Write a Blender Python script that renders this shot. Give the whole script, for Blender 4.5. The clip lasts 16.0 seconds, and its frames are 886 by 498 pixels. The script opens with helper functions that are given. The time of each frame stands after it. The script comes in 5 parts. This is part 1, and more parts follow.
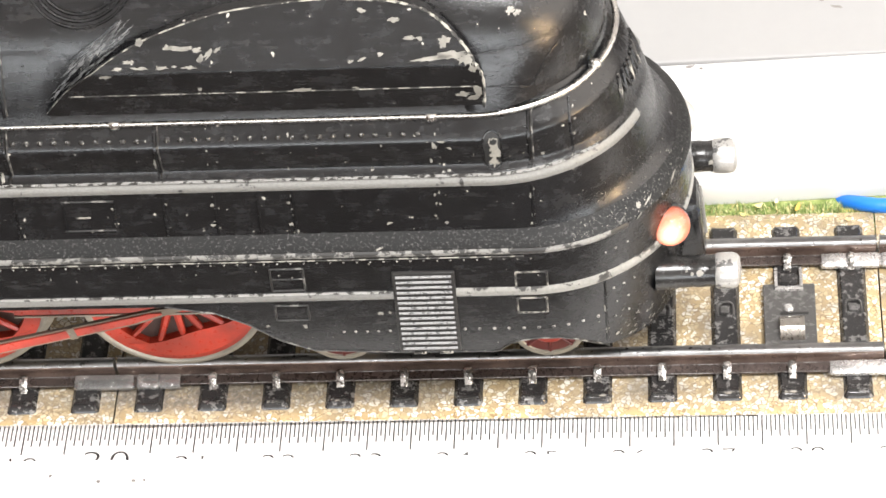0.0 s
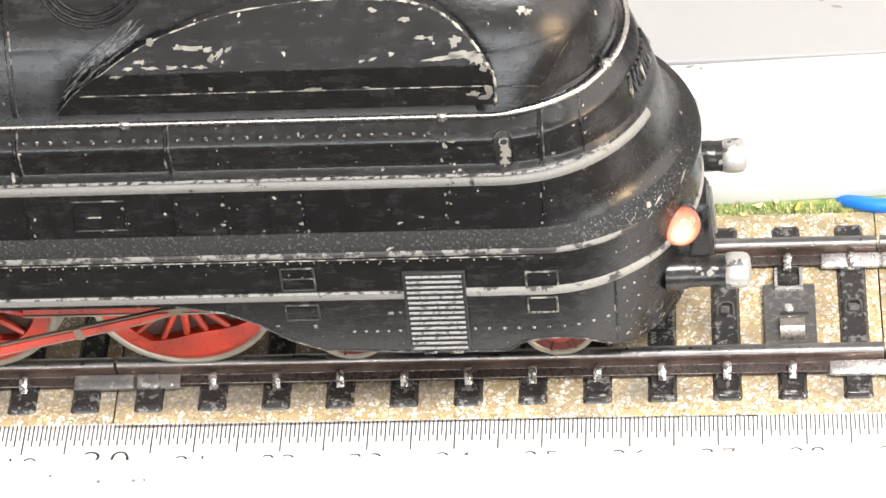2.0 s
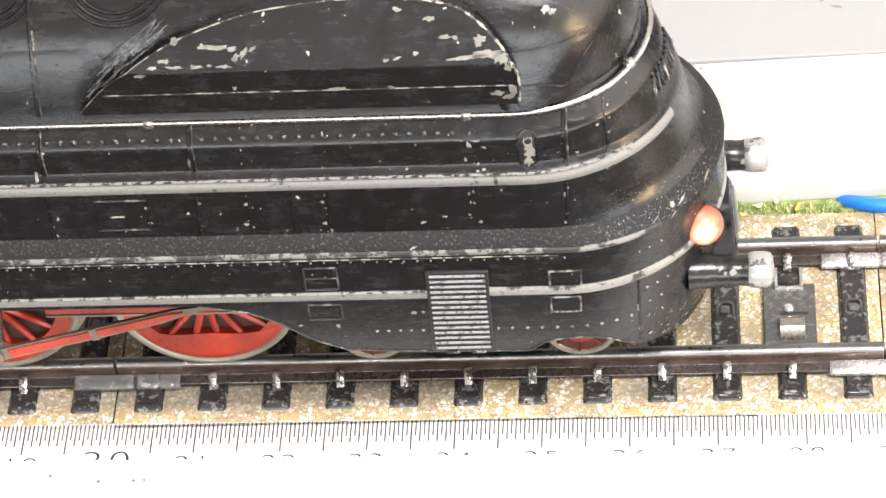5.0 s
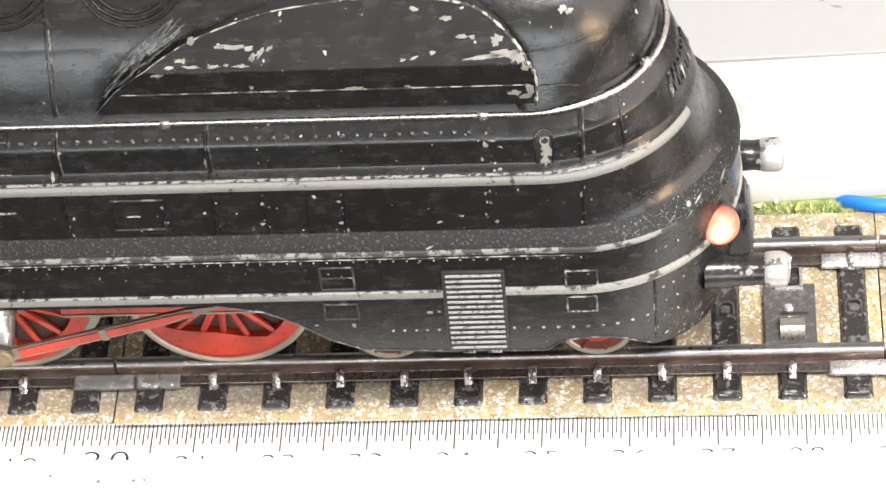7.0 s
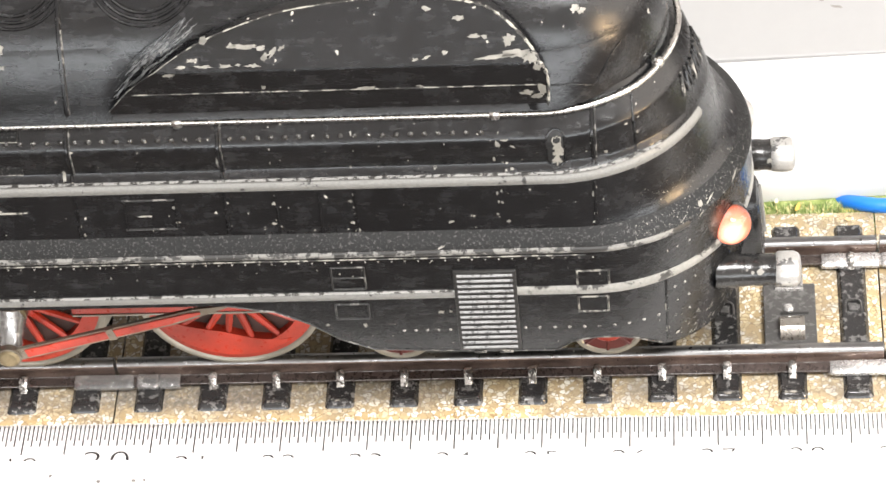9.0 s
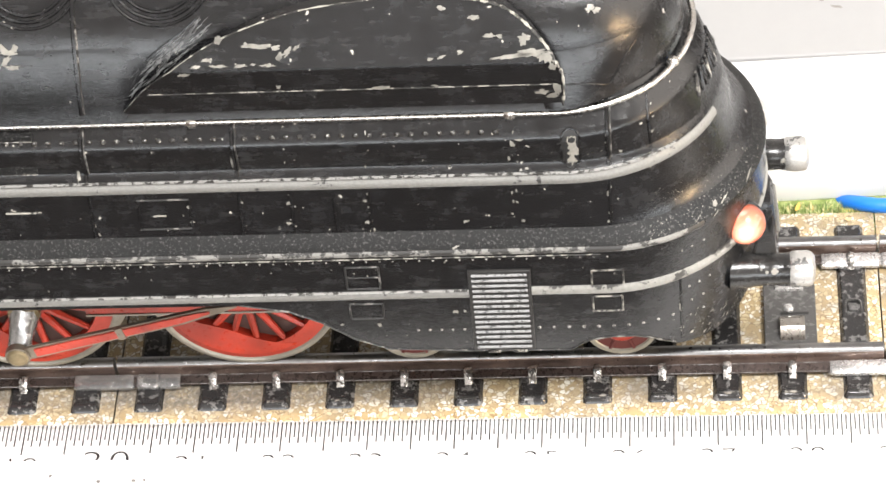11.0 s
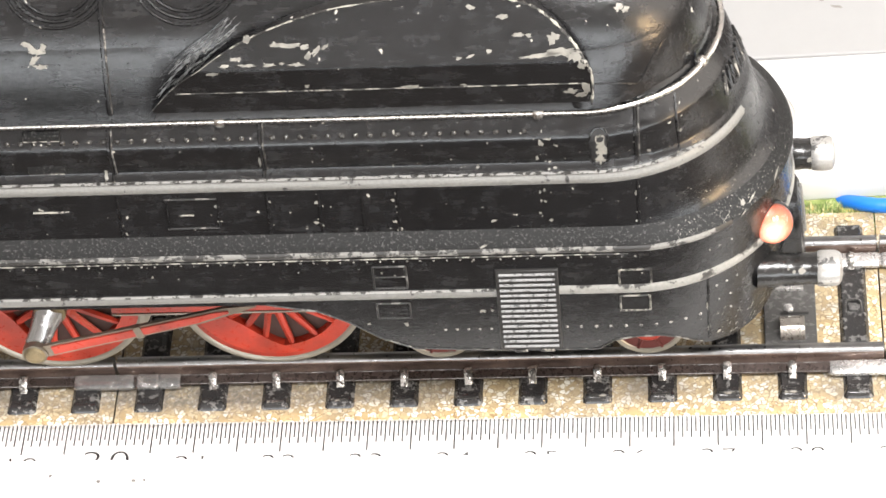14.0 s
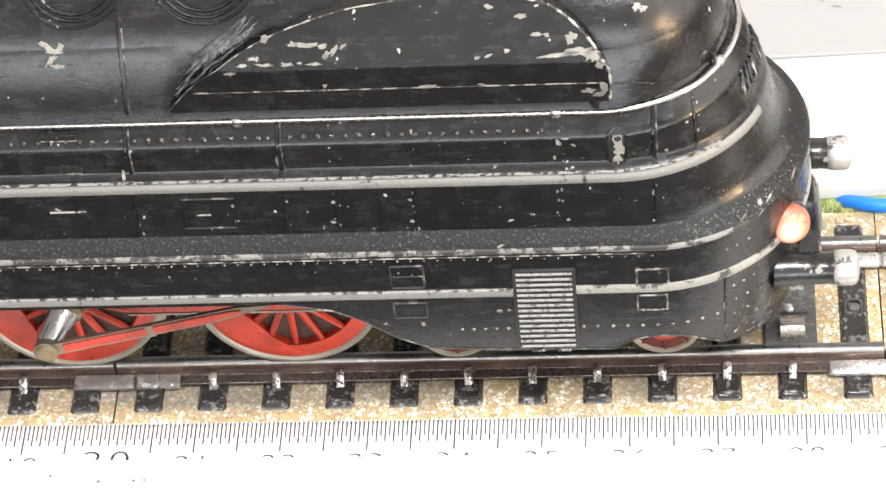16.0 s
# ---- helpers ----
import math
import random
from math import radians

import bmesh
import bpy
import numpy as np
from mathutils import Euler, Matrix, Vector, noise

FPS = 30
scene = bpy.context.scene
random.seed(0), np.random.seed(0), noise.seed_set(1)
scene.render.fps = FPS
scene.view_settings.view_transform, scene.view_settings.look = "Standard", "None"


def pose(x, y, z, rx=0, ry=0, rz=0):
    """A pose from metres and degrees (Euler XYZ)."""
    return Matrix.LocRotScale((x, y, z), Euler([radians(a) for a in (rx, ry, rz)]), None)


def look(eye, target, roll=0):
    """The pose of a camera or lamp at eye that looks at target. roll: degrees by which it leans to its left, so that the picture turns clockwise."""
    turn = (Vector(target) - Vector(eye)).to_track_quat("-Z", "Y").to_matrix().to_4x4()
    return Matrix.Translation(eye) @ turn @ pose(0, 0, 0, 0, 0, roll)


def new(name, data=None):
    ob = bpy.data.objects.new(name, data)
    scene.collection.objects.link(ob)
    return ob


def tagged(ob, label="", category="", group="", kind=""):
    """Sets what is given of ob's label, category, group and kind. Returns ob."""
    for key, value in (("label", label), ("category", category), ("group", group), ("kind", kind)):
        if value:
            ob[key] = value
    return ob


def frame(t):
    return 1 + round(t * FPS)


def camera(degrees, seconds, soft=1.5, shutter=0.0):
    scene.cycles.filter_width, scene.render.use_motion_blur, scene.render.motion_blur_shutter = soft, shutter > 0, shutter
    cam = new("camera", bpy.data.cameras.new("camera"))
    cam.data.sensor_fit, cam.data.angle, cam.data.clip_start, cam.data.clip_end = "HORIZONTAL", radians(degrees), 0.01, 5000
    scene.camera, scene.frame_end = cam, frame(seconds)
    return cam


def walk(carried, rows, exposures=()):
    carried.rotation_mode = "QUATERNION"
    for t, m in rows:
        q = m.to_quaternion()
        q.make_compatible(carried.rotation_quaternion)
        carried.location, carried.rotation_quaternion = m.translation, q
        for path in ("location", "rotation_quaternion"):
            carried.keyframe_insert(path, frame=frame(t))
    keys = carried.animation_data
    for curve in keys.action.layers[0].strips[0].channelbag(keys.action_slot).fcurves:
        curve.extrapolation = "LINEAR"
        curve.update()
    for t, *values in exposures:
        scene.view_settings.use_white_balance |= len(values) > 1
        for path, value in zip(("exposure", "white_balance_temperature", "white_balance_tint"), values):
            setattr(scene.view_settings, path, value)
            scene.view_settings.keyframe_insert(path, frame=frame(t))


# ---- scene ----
cam = camera(15.3267, 16.0, soft=1.6)
CAM_POSE = Matrix(((0.99651238, 0.02317851, 0.08016132, 0.02930616), (0.03994794, 0.71089674, -0.70216094, -0.25569628),
                   (-0.07326147, 0.70291435, 0.70749147, 0.27454857), (0, 0, 0, 1)))
walk(cam, [(0.0, CAM_POSE), (16.0, CAM_POSE)], exposures=[(0.0, 0.0, 6500, 10), (16.0, 0.0, 6500, 10)])

# ---- light ----
world = bpy.data.worlds.new("room_light")
scene.world = world
world.use_nodes = True
world.node_tree.nodes["Background"].inputs[0].default_value = (0.985, 0.99, 1.0, 1)
world.node_tree.nodes["Background"].inputs[1].default_value = 0.1


def area_lamp(name, eye, target, size, power, colour, size_y=None):
    data = bpy.data.lights.new(name, "AREA")
    data.shape, data.size, data.energy, data.color = "DISK", size, power, colour
    if size_y:
        data.shape, data.size_y = "RECTANGLE", size_y
    ob = new(name, data)
    ob.matrix_world = look(eye, target)
    return ob


area_lamp("hanging_lamp", (0.23, -0.14, 0.37), (0.03, 0.0, 0), 0.14, 2.8, (1.0, 0.99, 0.98))
area_lamp("ceiling_lamp", (0.35, -0.72, 1.45), (0, 0, 0), 0.5, 32.0, (1.0, 0.985, 0.97))
# wide unseen panel added to give the boiler and deflector their sheen
area_lamp("window_light", (0.49, -1.30, 0.145), (0.49, 0, 0.145), 1.92, 15.2, (0.92, 0.965, 1.0), 0.29)
# unseen warm fill, added to brighten the nose and dome from the side
area_lamp("side_window_light", (1.40, -0.15, 0.50), (0, -0.15, 0.50), 1.5, 14.0, (1.0, 0.91, 0.82), 1.0)
area_lamp("warm_bulb", (0.93, -0.44, 0.13), (0, 0, 0.05), 0.028, 3.2, (1.0, 0.66, 0.32))

MM = 0.001
TRAVEL = 13.0                  # mm that the engine rolls
RAIL_GAP = 17.0


# ---- materials ----
def material(name):
    m = bpy.data.materials.new(name)
    m.use_nodes = True
    nt = m.node_tree
    return m, nt, nt.nodes["Principled BSDF"]


def node(nt, kind, **values):
    n = nt.nodes.new(kind)
    for key, value in values.items():
        n.inputs[key].default_value = value
    return n


def coords(nt):
    """Object coordinates, shifted by chance from piece to piece."""
    add = nt.nodes.new("ShaderNodeVectorMath")
    nt.links.new(nt.nodes.new("ShaderNodeTexCoord").outputs["Object"], add.inputs[0])
    nt.links.new(nt.nodes.new("ShaderNodeObjectInfo").outputs["Random"], add.inputs[1])
    return add.outputs[0]


def noise_node(nt, size_mm, detail=4.0, rough=0.55):
    n = node(nt, "ShaderNodeTexNoise", Scale=1000.0 / size_mm, Detail=detail, Roughness=rough)
    nt.links.new(coords(nt), n.inputs["Vector"])
    return n.outputs["Fac"]


def ramp(nt, fac, stops):
    r = nt.nodes.new("ShaderNodeValToRGB")
    els = r.color_ramp.elements
    while len(els) < len(stops):
        els.new(0.5)
    for e, (p, c) in zip(els, stops):
        e.position = p
        e.color = (*c, 1) if len(c) == 3 else c
    nt.links.new(fac, r.inputs["Fac"])
    return r.outputs["Color"]


def mix(nt, fac, a, b, how="MIX"):
    n = nt.nodes.new("ShaderNodeMix")
    n.data_type, n.blend_type = "RGBA", how
    for socket, value in ((n.inputs["Factor"], fac), (n.inputs["A"], a), (n.inputs["B"], b)):
        if isinstance(value, (int, float)):
            socket.default_value = value
        elif isinstance(value, tuple):
            socket.default_value = (*value, 1)
        else:
            nt.links.new(value, socket)
    return n.outputs["Result"]


def bump(nt, bsdf, height, strength, mm):
    b = node(nt, "ShaderNodeBump", Strength=strength, Distance=mm * MM)
    nt.links.new(height, b.inputs["Height"])
    nt.links.new(b.outputs["Normal"], bsdf.inputs["Normal"])


def grey(v):
    return (v, v, v)


def simple(name, colour, rough=0.5, metal=0.0, vary=0.25, size=3.0, relief=0.1, spread=0.12):
    """A surface with two scales of variation in colour, roughness and relief."""
    m, nt, bsdf = material(name)
    big, fine = noise_node(nt, size * 4, 3), noise_node(nt, size * 0.4, 5, 0.65)
    lo, hi = tuple(c * (1 - vary) for c in colour), tuple(min(1, c * (1 + vary * 0.6)) for c in colour)
    base = ramp(nt, big, ((0.3, lo), (0.7, hi)))
    base = mix(nt, ramp(nt, fine, ((0.35, grey(0.0)), (0.75, grey(0.35)))), base, lo)
    nt.links.new(base, bsdf.inputs["Base Color"])
    nt.links.new(ramp(nt, fine, ((0.3, grey(max(0.02, rough - spread))), (0.7, grey(min(1, rough + spread))))), bsdf.inputs["Roughness"])
    bsdf.inputs["Metallic"].default_value = metal
    bump(nt, bsdf, fine, relief, 0.1)
    return m


def worn(name, paint, under, share, size=1.2, rough=0.35, metal=0.0, under_metal=0.0):
    """Paint that has flaked off in spots of an uneven outline down to what lies under it."""
    m, nt, bsdf = material(name)
    patch, fine = noise_node(nt, size * 3, 6, 0.7), noise_node(nt, size * 0.3, 4, 0.6)
    edge = ramp(nt, patch, ((share - 0.012, grey(0.0)), (share + 0.012, grey(1.0))))
    a = ramp(nt, fine, ((0.3, tuple(c * 0.75 for c in paint)), (0.7, paint)))
    b = ramp(nt, fine, ((0.3, tuple(c * 0.7 for c in under)), (0.7, under)))
    nt.links.new(mix(nt, edge, a, b), bsdf.inputs["Base Color"])
    nt.links.new(mix(nt, edge, grey(metal), grey(under_metal)), bsdf.inputs["Metallic"])
    bsdf.inputs["Roughness"].default_value = rough
    bump(nt, bsdf, mix(nt, 0.7, fine, edge), 0.35, 0.06)
    return m


def body_paint():
    """Old black lacquer on a casting: brownish, scuffed, with dust and tiny nicks."""
    m, nt, bsdf = material("black_lacquer")
    big, mid, fine = noise_node(nt, 18, 4), noise_node(nt, 2.2, 6, 0.7), noise_node(nt, 0.35, 4, 0.7)
    base = ramp(nt, big, ((0.3, (0.0043, 0.0043, 0.0047)), (0.7, (0.0074, 0.0074, 0.0080))))
    # wipe marks and scuffs drawn out along the body
    at = nt.nodes.new("ShaderNodeVectorMath")
    at.operation = "MULTIPLY"
    nt.links.new(coords(nt), at.inputs[0])
    at.inputs[1].default_value = (0.16, 1.0, 1.0)
    drawn = node(nt, "ShaderNodeTexNoise", Scale=1400.0, Detail=6.0, Roughness=0.7)
    nt.links.new(at.outputs[0], drawn.inputs["Vector"])
    streak = drawn.outputs["Fac"]
    base = mix(nt, ramp(nt, streak, ((0.56, grey(0.0)), (0.78, grey(0.5)))), base, (0.024, 0.023, 0.022))
    dust = mix(nt, 1.0, ramp(nt, mid, ((0.50, grey(0.0)), (0.80, grey(0.8)))), ramp(nt, fine, ((0.35, grey(0.2)), (0.65, grey(1.0)))), "MULTIPLY")
    base = mix(nt, dust, base, (0.026, 0.027, 0.029))
    nick = ramp(nt, noise_node(nt, 1.1, 2, 0.5), ((0.745, grey(0.0)), (0.76, grey(1.0))))
    base = mix(nt, nick, base, (0.36, 0.34, 0.30))
    nt.links.new(base, bsdf.inputs["Base Color"])
    nt.links.new(ramp(nt, mix(nt, 0.5, mid, streak), ((0.36, grey(0.13)), (0.66, grey(0.36)))), bsdf.inputs["Roughness"])
    bsdf.inputs["Specular IOR Level"].default_value = 0.5
    wave = noise_node(nt, 5.5, 3, 0.5)
    bump(nt, bsdf, mix(nt, 0.35, mix(nt, 0.45, mix(nt, 0.2, mid, streak), fine), wave), 0.55, 0.14)
    return m


def gritty_paint():
    """The rough fillet along the ledge, with pale grit rubbed through."""
    m, nt, bsdf = material("gritty_black_lacquer")
    grit = noise_node(nt, 0.3, 6, 0.75)
    base = mix(nt, ramp(nt, grit, ((0.545, grey(0.0)), (0.70, grey(0.6)))), (0.010, 0.010, 0.010), (0.20, 0.195, 0.19))
    nt.links.new(base, bsdf.inputs["Base Color"])
    bsdf.inputs["Roughness"].default_value = 0.5
    bsdf.inputs["Specular IOR Level"].default_value = 0.18
    bump(nt, bsdf, grit, 0.7, 0.1)
    return m


def ballast():
    """Tin printed with pale stones on tan, sooty between the rails and the sleepers."""
    m, nt, bsdf = material("printed_ballast")
    at = coords(nt)
    warp = node(nt, "ShaderNodeTexNoise", Scale=900.0, Detail=2.0)
    nt.links.new(at, warp.inputs["Vector"])
    where = nt.nodes.new("ShaderNodeVectorMath")
    where.operation = "MULTIPLY_ADD"
    nt.links.new(warp.outputs["Color"], where.inputs[0])
    where.inputs[1].default_value = (0.0011, 0.0011, 0.0)
    nt.links.new(at, where.inputs[2])
    cells = node(nt, "ShaderNodeTexVoronoi", Scale=1850.0, Randomness=1.0)
    cells.feature = "F1"
    nt.links.new(where.outputs[0], cells.inputs["Vector"])
    gap = node(nt, "ShaderNodeTexVoronoi", Scale=1850.0, Randomness=1.0)
    gap.feature = "DISTANCE_TO_EDGE"
    nt.links.new(where.outputs[0], gap.inputs["Vector"])
    pick = nt.nodes.new("ShaderNodeSeparateColor")
    nt.links.new(cells.outputs["Color"], pick.inputs[0])
    stone = ramp(nt, pick.outputs[0], ((0.0, (0.52, 0.40, 0.21)), (0.4, (0.64, 0.53, 0.33)), (0.62, (0.80, 0.745, 0.61)), (1.0, (0.88, 0.85, 0.77))))
    chosen = ramp(nt, pick.outputs[1], ((0.24, grey(0.0)), (0.25, grey(1.0))))
    round_ = ramp(nt, gap.outputs["Distance"], ((0.07, grey(0.0)), (0.10, grey(1.0))))
    outline = mix(nt, 1.0, chosen, round_, "MULTIPLY")
    tan = ramp(nt, noise_node(nt, 5, 4), ((0.3, (0.36, 0.255, 0.12)), (0.7, (0.50, 0.37, 0.19))))
    ring = ramp(nt, gap.outputs["Distance"], ((0.0, grey(0.35)), (0.05, grey(1.0)), (0.085, grey(0.2))))
    tan = mix(nt, mix(nt, 1.0, chosen, ring, "MULTIPLY"), tan, (0.17, 0.105, 0.045))
    base = mix(nt, outline, tan, stone)
    soot = ramp(nt, noise_node(nt, 9, 5, 0.65), ((0.44, grey(0.0)), (0.68, grey(0.75))))
    base = mix(nt, soot, base, (0.14, 0.118, 0.095))
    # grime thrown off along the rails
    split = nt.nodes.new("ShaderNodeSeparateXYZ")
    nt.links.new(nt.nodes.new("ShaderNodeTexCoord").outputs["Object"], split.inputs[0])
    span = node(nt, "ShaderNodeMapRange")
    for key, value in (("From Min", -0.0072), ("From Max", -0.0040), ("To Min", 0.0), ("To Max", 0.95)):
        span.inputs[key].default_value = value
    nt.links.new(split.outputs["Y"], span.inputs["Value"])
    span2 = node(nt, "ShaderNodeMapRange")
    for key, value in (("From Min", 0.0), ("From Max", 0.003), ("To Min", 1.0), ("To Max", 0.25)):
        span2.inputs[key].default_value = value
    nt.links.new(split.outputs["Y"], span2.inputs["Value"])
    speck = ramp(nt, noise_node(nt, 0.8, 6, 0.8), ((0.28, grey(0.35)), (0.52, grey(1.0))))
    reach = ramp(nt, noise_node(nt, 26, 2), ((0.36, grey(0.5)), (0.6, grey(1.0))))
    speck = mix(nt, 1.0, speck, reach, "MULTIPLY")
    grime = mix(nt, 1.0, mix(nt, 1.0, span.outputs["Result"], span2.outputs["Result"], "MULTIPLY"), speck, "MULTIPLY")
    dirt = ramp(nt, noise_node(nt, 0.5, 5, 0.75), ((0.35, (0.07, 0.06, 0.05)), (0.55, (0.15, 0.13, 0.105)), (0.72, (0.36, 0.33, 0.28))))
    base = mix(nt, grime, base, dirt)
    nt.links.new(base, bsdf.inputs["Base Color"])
    bsdf.inputs["Roughness"].default_value = 0.42
    bump(nt, bsdf, mix(nt, 0.4, outline, speck), 0.3, 0.1)
    return m


def grass_print():
    m, nt, bsdf = material("grass_mat")
    f = noise_node(nt, 1.1, 6, 0.75)
    base = ramp(nt, f, ((0.25, (0.06, 0.10, 0.02)), (0.45, (0.17, 0.23, 0.055)), (0.6, (0.32, 0.36, 0.13)), (0.8, (0.62, 0.58, 0.34))))
    nt.links.new(base, bsdf.inputs["Base Color"])
    bsdf.inputs["Roughness"].default_value = 0.8
    bump(nt, bsdf, f, 0.9, 0.4)
    return m


def glow(name, colour, strength, rough=0.15):
    m, nt, bsdf = material(name)
    bsdf.inputs["Base Color"].default_value = (*colour, 1)
    bsdf.inputs["Emission Color"].default_value = (*colour, 1)
    bsdf.inputs["Emission Strength"].default_value = strength
    bsdf.inputs["Roughness"].default_value = rough
    return m


def clear(name, tint=(1, 1, 1), rough=0.03):
    m, nt, bsdf = material(name)
    bsdf.inputs["Base Color"].default_value = (*tint, 1)
    bsdf.inputs["Transmission Weight"].default_value = 1.0
    bsdf.inputs["Roughness"].default_value = rough
    bsdf.inputs["IOR"].default_value = 1.45
    return m


BLACK = body_paint()
GRIT = gritty_paint()
FLAT_BLACK = simple("sooty_black", (0.016, 0.015, 0.014), 0.5, 0, 0.3, 2)
STRIPE = worn("worn_white_stripe", (0.185, 0.182, 0.17), (0.03, 0.028, 0.026), 0.64, 1.0, 0.4)
STRIPE_RAGGED = worn("ragged_white_stripe", (0.26, 0.255, 0.235), (0.045, 0.043, 0.04), 0.55, 1.1, 0.36)
STRIPE_WORN = worn("flaking_white_stripe", (0.03, 0.028, 0.026), (0.215, 0.21, 0.195), 0.53, 0.7, 0.4)
# the glitter along the stripe edges, put into the colour as pale spots
EDGE_GLINT = worn("painted_edge_glint", (0.03, 0.028, 0.026), (0.33, 0.325, 0.31), 0.48, 0.3, 0.35, 0.0, 0.3)
EDGE_WORN_GLINT = worn("rubbed_and_glint_edge", (0.025, 0.023, 0.021), (0.29, 0.275, 0.24), 0.51, 0.5, 0.4)
CHIP = simple("bare_casting", (0.215, 0.205, 0.18), 0.5, 0.0, 0.5, 0.5, 0.5)
EDGE_DIM = worn("faintly_rubbed_edge", (0.022, 0.021, 0.02), (0.20, 0.19, 0.175), 0.57, 0.35, 0.35)
WIRE = simple("nickel_wire", (0.66, 0.635, 0.60), 0.27, 1.0, 0.2, 1.6, 0.12, 0.1)
RAIL_TOP = simple("polished_rail", (0.24, 0.236, 0.235), 0.36, 1.0, 0.3, 1.4, 0.35, 0.14)
RAIL_SIDE = simple("browned_rail", (0.20, 0.145, 0.122), 0.36, 0.75, 0.55, 1.2, 0.5)
TIN = simple("scuffed_tin", (0.58, 0.57, 0.56), 0.28, 0.75, 0.5, 1.0, 0.6)
CLIP = worn("bright_tin_clip", (0.70, 0.69, 0.67), (0.16, 0.15, 0.14), 0.50, 0.25, 0.24, 0.8, 0.7)
SLOT_SHADE = simple("slot_shade_black", (0.005, 0.005, 0.005), 0.7, 0, 0.3, 1.0)
SLEEPER = worn("scuffed_black_sleeper", (0.022, 0.021, 0.021), (0.14, 0.135, 0.13), 0.565, 0.35, 0.2)
LIP_HIGHLIGHT = worn("highlighted_black_lip", (0.03, 0.029, 0.028), (0.40, 0.37, 0.33), 0.53, 0.6, 0.3, 0.1, 0.4)
DARK_STEEL = worn("dark_steel_plate", (0.10, 0.097, 0.094), (0.19, 0.185, 0.18), 0.55, 0.25, 0.32, 0.4, 0.5)
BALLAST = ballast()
GRASS = grass_print()
RED = simple("red_wheel_paint", (0.38, 0.031, 0.014), 0.34, 0.0, 0.55, 1.6, 0.15)
MAROON = simple("maroon_wheel_paint", (0.085, 0.010, 0.008), 0.45, 0.0, 0.2, 2.5, 0.1)
TYRE = simple("grey_steel_tyre", (0.27, 0.25, 0.21), 0.42, 0.7, 0.25, 1.5, 0.15)
ROD_EDGE = simple("dull_steel_rod", (0.22, 0.19, 0.15), 0.36, 0.8, 0.3, 1.2, 0.15)
BRASS = simple("tarnished_brass", (0.24, 0.19, 0.11), 0.38, 0.7, 0.5, 0.7, 0.4)
WHITE_BOARD = simple("white_board", (0.63, 0.63, 0.62), 0.55, 0.0, 0.05, 12.0, 0.05)
PAPER = simple("white_card", (0.80, 0.79, 0.775), 0.6, 0.0, 0.03, 15.0, 0.04)
RULER_FACE = simple("white_ruler_face", (0.64, 0.625, 0.605), 0.5, 0.0, 0.04, 6.0, 0.05)
INK = simple("grey_black_ink", (0.018, 0.017, 0.017), 0.6, 0.0, 0.3, 0.6, 0.05)
BLUE = simple("blue_cable_sheath", (0.012, 0.17, 0.62), 0.38, 0.0, 0.12, 2.0, 0.06)
# unseen surroundings: pale walls to bounce light, a dark table to reflect little
BOUNCE_WALL = simple("pale_bounce_wall", (0.87, 0.85, 0.835), 0.8, 0.0, 0.05, 200.0, 0.05)
TABLE = simple("dark_unseen_table_top", (0.04, 0.028, 0.02), 0.6, 0.0, 0.3, 30.0, 0.1)


def lit_lamp():
    """Frosted lamp, white-hot round the filament and orange-red towards its rim, uneven like pressed glass."""
    m, nt, bsdf = material("lit_lamp")
    dist = nt.nodes.new("ShaderNodeVectorMath")
    dist.operation = "DISTANCE"
    nt.links.new(nt.nodes.new("ShaderNodeTexCoord").outputs["Object"], dist.inputs[0])
    dist.inputs[1].default_value = (0.0011, -0.0006, -0.0003)
    span = node(nt, "ShaderNodeMapRange")
    for key, value in (("From Min", 0.0), ("From Max", 0.0030), ("To Min", -0.12), ("To Max", 1.0)):
        span.inputs[key].default_value = value
    nt.links.new(dist.outputs["Value"], span.inputs["Value"])
    n = node(nt, "ShaderNodeTexNoise", Scale=900.0, Detail=4.0, Roughness=0.6)
    nt.links.new(nt.nodes.new("ShaderNodeTexCoord").outputs["Object"], n.inputs["Vector"])
    f = mix(nt, 0.28, span.outputs["Result"], n.outputs["Fac"])
    hue = ramp(nt, f, ((0.10, (1.0, 0.80, 0.66)), (0.26, (1.0, 0.50, 0.34)), (0.44, (0.85, 0.22, 0.12)), (0.75, (0.34, 0.085, 0.05))))
    nt.links.new(hue, bsdf.inputs["Emission Color"])
    nt.links.new(hue, bsdf.inputs["Base Color"])
    bsdf.inputs["Emission Strength"].default_value = 0.85
    bsdf.inputs["Roughness"].default_value = 0.2
    bump(nt, bsdf, n.outputs["Fac"], 0.4, 0.2)
    return m


LAMP_GLOW = lit_lamp()
LAMP_CORE = glow("lit_filament", (1.0, 0.72, 0.55), 1.3)
SHADE_GREY_BOARD = simple("shade_grey_board", (0.30, 0.297, 0.294), 0.55, 0.0, 0.05, 14.0, 0.05)
FOOT = simple("browned_rail_foot", (0.105, 0.085, 0.078), 0.3, 0.7, 0.35, 1.4, 0.3)
# paler spots stand in for the highlight line on the rail foot
FOOT_GLINT = worn("foot_edge_glint", (0.10, 0.085, 0.078), (0.22, 0.205, 0.195), 0.50, 0.4, 0.34, 0.6, 0.6)
GLASS = clear("clear_lamp_glass")


